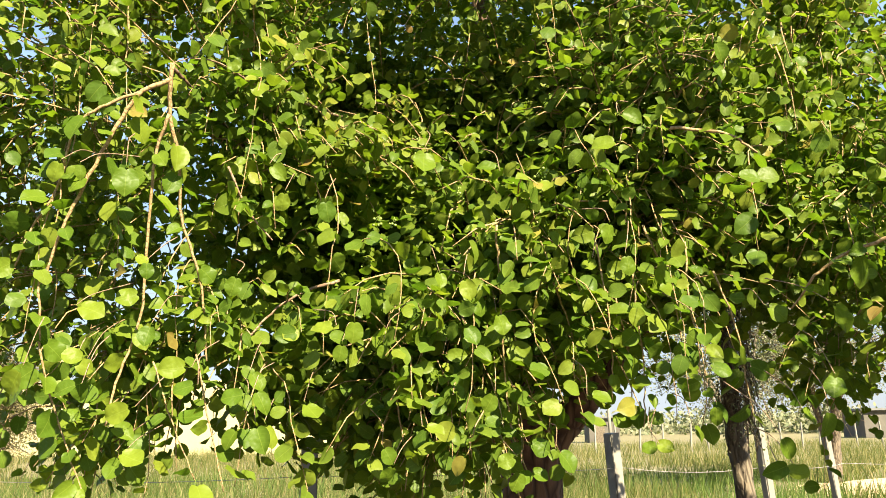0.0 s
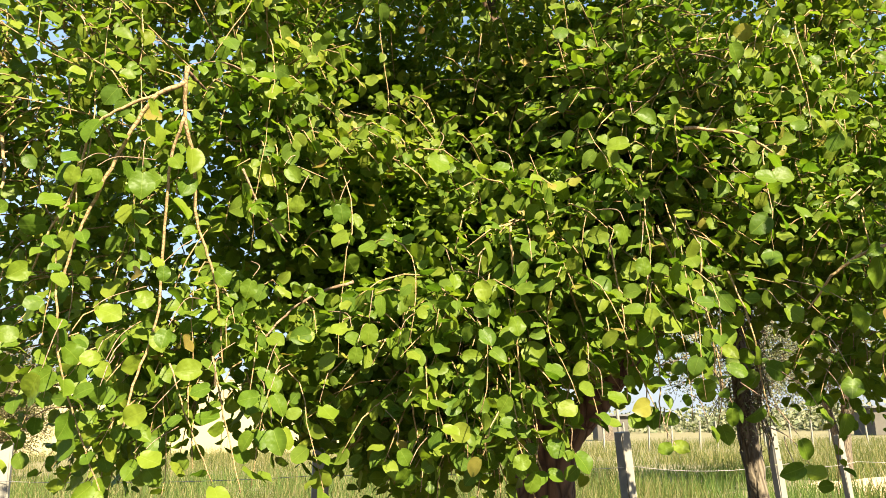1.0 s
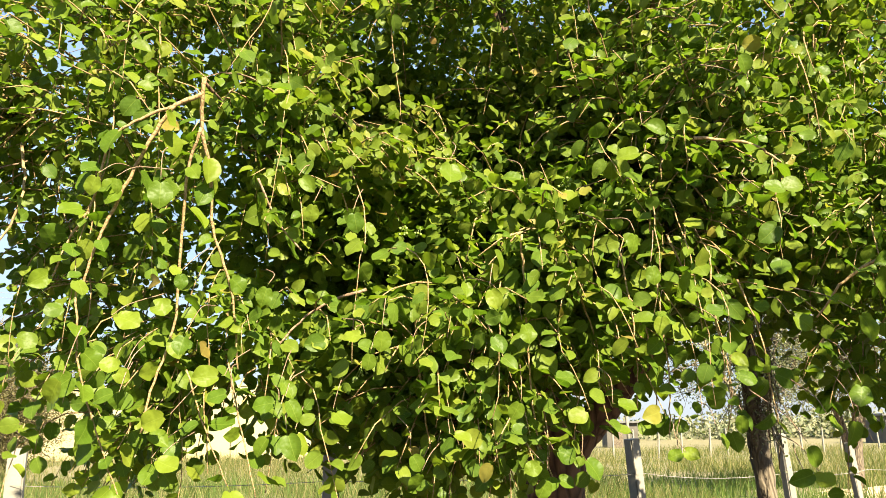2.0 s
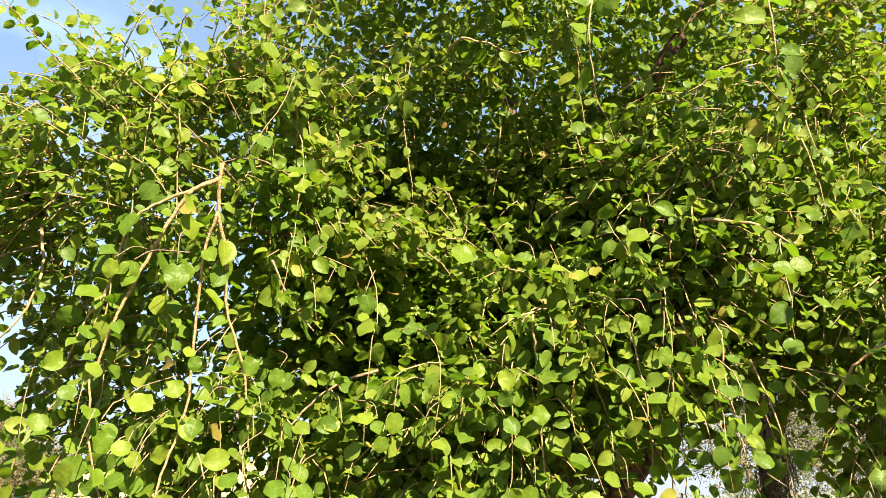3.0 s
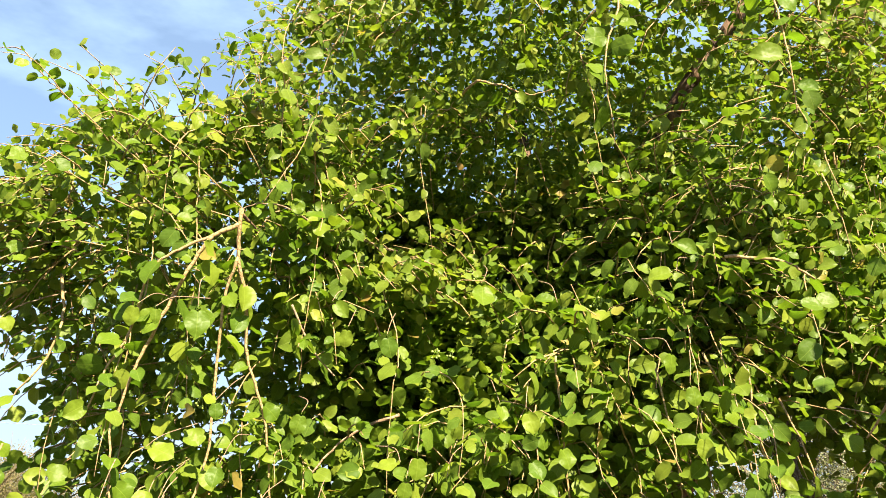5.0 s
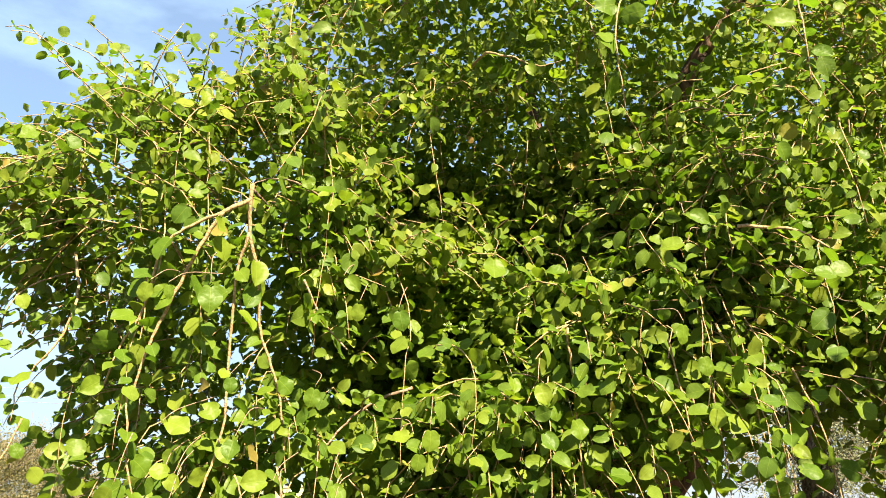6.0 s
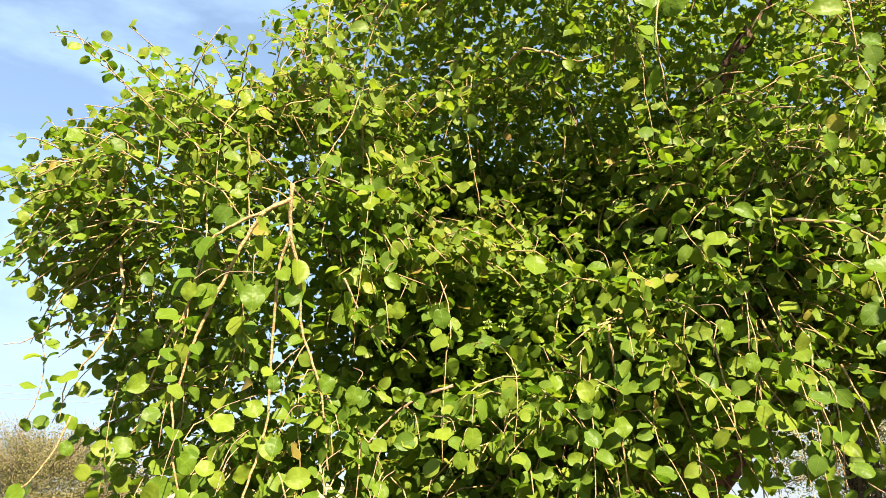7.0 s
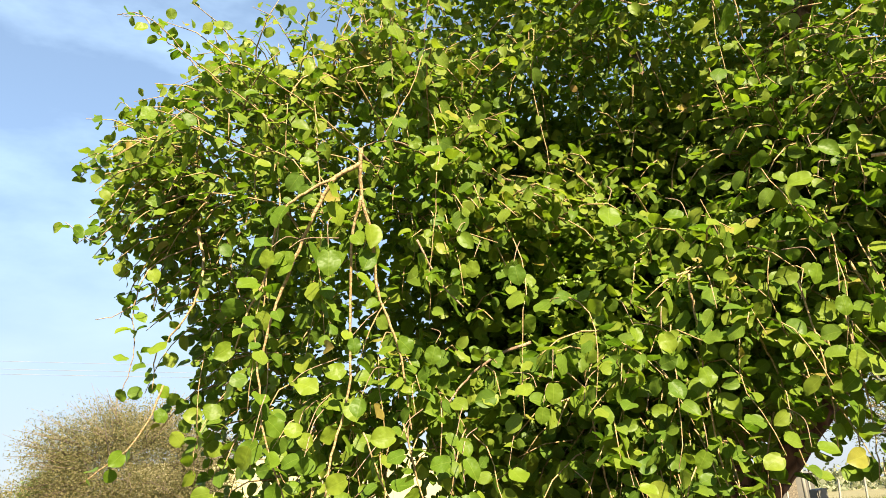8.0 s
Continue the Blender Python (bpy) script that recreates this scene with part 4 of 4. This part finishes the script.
spray([(-1.69, 2.6, 2.32), (-1.74, 2.45, 2.2), (-1.79, 2.42, 2.16), (-1.85, 2.4, 2.15)], 207, 0.2, 0.03, 0.002)
spray([(-1.58, 2.65, 2.48), (-1.7, 2.5, 2.36), (-1.73, 2.45, 2.2), (-1.72, 2.45, 2.04), (-1.75, 2.45, 1.9)], 208, 0.04)
spray([(-1.58, 2.6, 2.53), (-1.47, 2.45, 2.3), (-1.51, 2.42, 2.13), (-1.61, 2.42, 2.02), (-1.62, 2.42, 1.89)], 209, 0.045, 0.055, 0.006, twig_mat)
spray([(-1.11, 2.8, 3.04), (-1.14, 2.7, 3.2), (-1.17, 2.65, 3.31), (-1.25, 2.6, 3.32)], 210, 0.02, 0.04)
spray([(-1.2, 2.7, 2.95), (-1.3, 2.62, 3.08), (-1.33, 2.55, 3.18), (-1.36, 2.5, 3.2)], 211, 0.02, 0.04)
spray([(-0.8, 3.6, 3.7), (-1.08, 3.3, 3.89), (-1.24, 3.3, 4.05), (-1.38, 3.3, 4.05)], 212, 0.035, 0.06)
spray([(-0.7, 3.5, 3.8), (-0.86, 3.3, 4.12), (-0.95, 3.2, 4.2)], 213, 0.035, 0.06)
spray([(-0.4, 3.0, 2.72), (-0.6, 2.6, 2.66), (-0.72, 2.3, 2.63), (-0.81, 2.22, 2.585)], 215, 0.03, 0.055, 0.006)
spray([(-0.1, 2.75, 3.3), (-0.04, 2.6, 3.26), (0.07, 2.6, 3.23), (0.16, 2.6, 3.19), (0.26, 2.6, 3.21)], 214, 0.06, 0.06, 0.006, twig_mat)

def clear_leaves(seed, *rows):
    """Large leaves on their own thin stalks. A row: place of the blade's middle, length, way of the tip (degrees, down is 90)."""
    rng = np.random.default_rng(seed)
    for x, y, z, length, turn in rows:
        a = radians(turn)
        w = unit(np.array((math.cos(a), -0.2, -math.sin(a))) + rng.normal(0, 0.12, 3))
        face = np.array(TO_SUN) * 0.6 + (0, -0.6, 0) + rng.normal(0, 0.3, 3)
        size = length * 0.66
        # same pull towards the camera, to keep the blade in front
        base = EYE + (np.array((x, y, z)) - EYE) * 0.94 - w * size * 0.5
        foot = base - w * size * 0.3
        top = foot + (rng.normal(0, 0.05), rng.uniform(0.1, 0.2), rng.uniform(0.06, 0.14))
        path = spline([top, foot + (top - foot) * (0.3, 0.45, 0.6) + rng.normal(0, 0.01, 3), foot], 4)
        rod = mesh_object("hanging_shoot", *tube(path, np.linspace(0.0018, 0.0011, 9), 5), dark_twig, tree)
        one_leaf(rod, base, w, face, size, int(rng.integers(0, 8)))


clear_leaves(77,
             (-0.76, 2.33, 1.62, 0.079, 150), (-0.81, 2.37, 1.68, 0.105, 185), (-0.66, 2.49, 1.47, 0.086, 125),
             (-0.55, 2.42, 1.47, 0.107, 75), (-0.53, 2.49, 1.48, 0.089, 60), (-0.54, 2.39, 1.58, 0.092, 80),
             (-0.57, 2.45, 1.64, 0.081, 60), (-0.66, 2.49, 1.60, 0.090, 175), (-1.18, 2.19, 1.63, 0.104, 130),
             (-1.05, 2.31, 1.62, 0.089, 85), (-1.05, 2.22, 1.62, 0.079, 170), (-1.06, 2.27, 1.71, 0.077, 180))
clear_leaves(78,
             (-1.02, 2.27, 1.68, 0.066, 20), (-0.91, 2.38, 1.42, 0.096, 35), (-0.98, 2.42, 1.39, 0.087, 125),
             (-0.95, 2.34, 1.55, 0.098, 160), (-0.95, 2.40, 1.50, 0.090, 20), (-0.87, 2.32, 1.77, 0.080, 110),
             (-0.94, 2.26, 2.23, 0.107, 80), (-1.14, 2.23, 2.25, 0.076, 120), (-1.04, 2.18, 2.23, 0.056, 90),
             (-0.66, 2.46, 1.94, 0.076, 100), (-0.87, 2.29, 1.96, 0.059, 70), (-1.03, 2.31, 1.85, 0.100, 15))
clear_leaves(79,
             (-0.38, 2.48, 1.81, 0.078, 170), (-0.29, 2.56, 1.80, 0.090, 85), (-0.43, 2.62, 1.55, 0.096, 40),
             (-0.33, 2.53, 1.73, 0.071, 95), (-0.20, 2.60, 1.74, 0.058, 100), (0.09, 2.52, 1.78, 0.085, 65),
             (0.19, 2.57, 1.82, 0.087, 60), (0.04, 2.64, 1.73, 0.085, 10), (0.14, 2.56, 1.57, 0.078, 110),
             (-0.18, 2.61, 1.41, 0.077, 60), (-0.03, 2.53, 1.49, 0.081, 15), (-0.18, 2.58, 1.35, 0.079, 110))
clear_leaves(80,
             (-0.37, 2.46, 2.18, 0.083, 85), (-0.52, 2.48, 2.22, 0.074, 100), (-0.54, 2.51, 2.33, 0.086, 60),
             (-0.06, 2.47, 2.34, 0.113, 95), (-0.01, 2.63, 1.98, 0.074, 80), (0.08, 2.54, 1.93, 0.090, 70),
             (0.12, 2.61, 1.89, 0.088, 80), (0.23, 2.68, 1.32, 0.083, 110), (0.19, 2.60, 1.39, 0.073, 160),
             (0.31, 2.65, 1.43, 0.086, 20), (0.38, 2.55, 1.39, 0.097, 55), (0.15, 2.50, 2.34, 0.081, 200))
clear_leaves(81,
             (0.50, 2.33, 2.35, 0.095, 180), (0.60, 2.34, 2.44, 0.087, 20), (0.86, 2.25, 2.61, 0.081, 60),
             (0.83, 2.20, 2.52, 0.071, 70), (0.83, 2.47, 1.77, 0.095, 55), (0.83, 2.39, 1.66, 0.081, 15),
             (0.82, 2.46, 1.52, 0.072, 100), (0.79, 2.53, 1.47, 0.066, 60), (0.49, 2.51, 1.58, 0.089, 15),
             (0.68, 2.53, 1.43, 0.073, 10), (0.61, 2.46, 1.43, 0.060, 170), (0.61, 2.50, 1.83, 0.079, 80))
clear_leaves(82,
             (0.92, 2.20, 1.43, 0.083, 80), (0.91, 2.27, 1.37, 0.089, 160), (0.98, 2.30, 1.36, 0.084, 20),
             (1.03, 2.19, 1.49, 0.091, 90), (1.02, 2.26, 1.52, 0.069, 60), (1.04, 2.15, 1.59, 0.080, 110),
             (1.10, 2.17, 1.78, 0.102, 60), (0.97, 2.29, 1.81, 0.080, 30), (0.55, 2.31, 1.96, 0.074, 80),
             (0.51, 2.36, 2.07, 0.079, 100), (0.86, 2.12, 2.17, 0.080, 10), (0.98, 2.17, 2.09, 0.082, 15))


def build_berries():
    """Small green berries in loose bunches among the outer leaves."""
    rng = np.random.default_rng(55)
    bm = bmesh.new()
    bmesh.ops.create_icosphere(bm, subdivisions=1, radius=1.0)
    bm.verts.index_update()
    ball = np.array([v.co[:] for v in bm.verts])
    tris = [tuple(v.index for v in f.verts) for f in bm.faces]
    bm.free()
    made = 0
    while made < 110:
        p = rng.uniform((-1.9, 2.2, 1.7), (1.8, 3.4, 3.4))
        if not 0.9 < inside(p) < 1.08 or hollowed(p) < 1:
            continue
        made += 1
        bits = []
        for _ in range(int(rng.integers(3, 9))):
            c = p + rng.normal(0, 0.014, 3)
            bits.append((list(c + ball * rng.uniform(0.0035, 0.0065)), tris))
            bits.append(tube([p + (0, 0, 0.03), c], [0.0009, 0.0007], 3))
        mesh_object("fruiting_stalk", *join(bits), fruit_mat, tree, "thin stalk with small round green fruit")


build_berries()
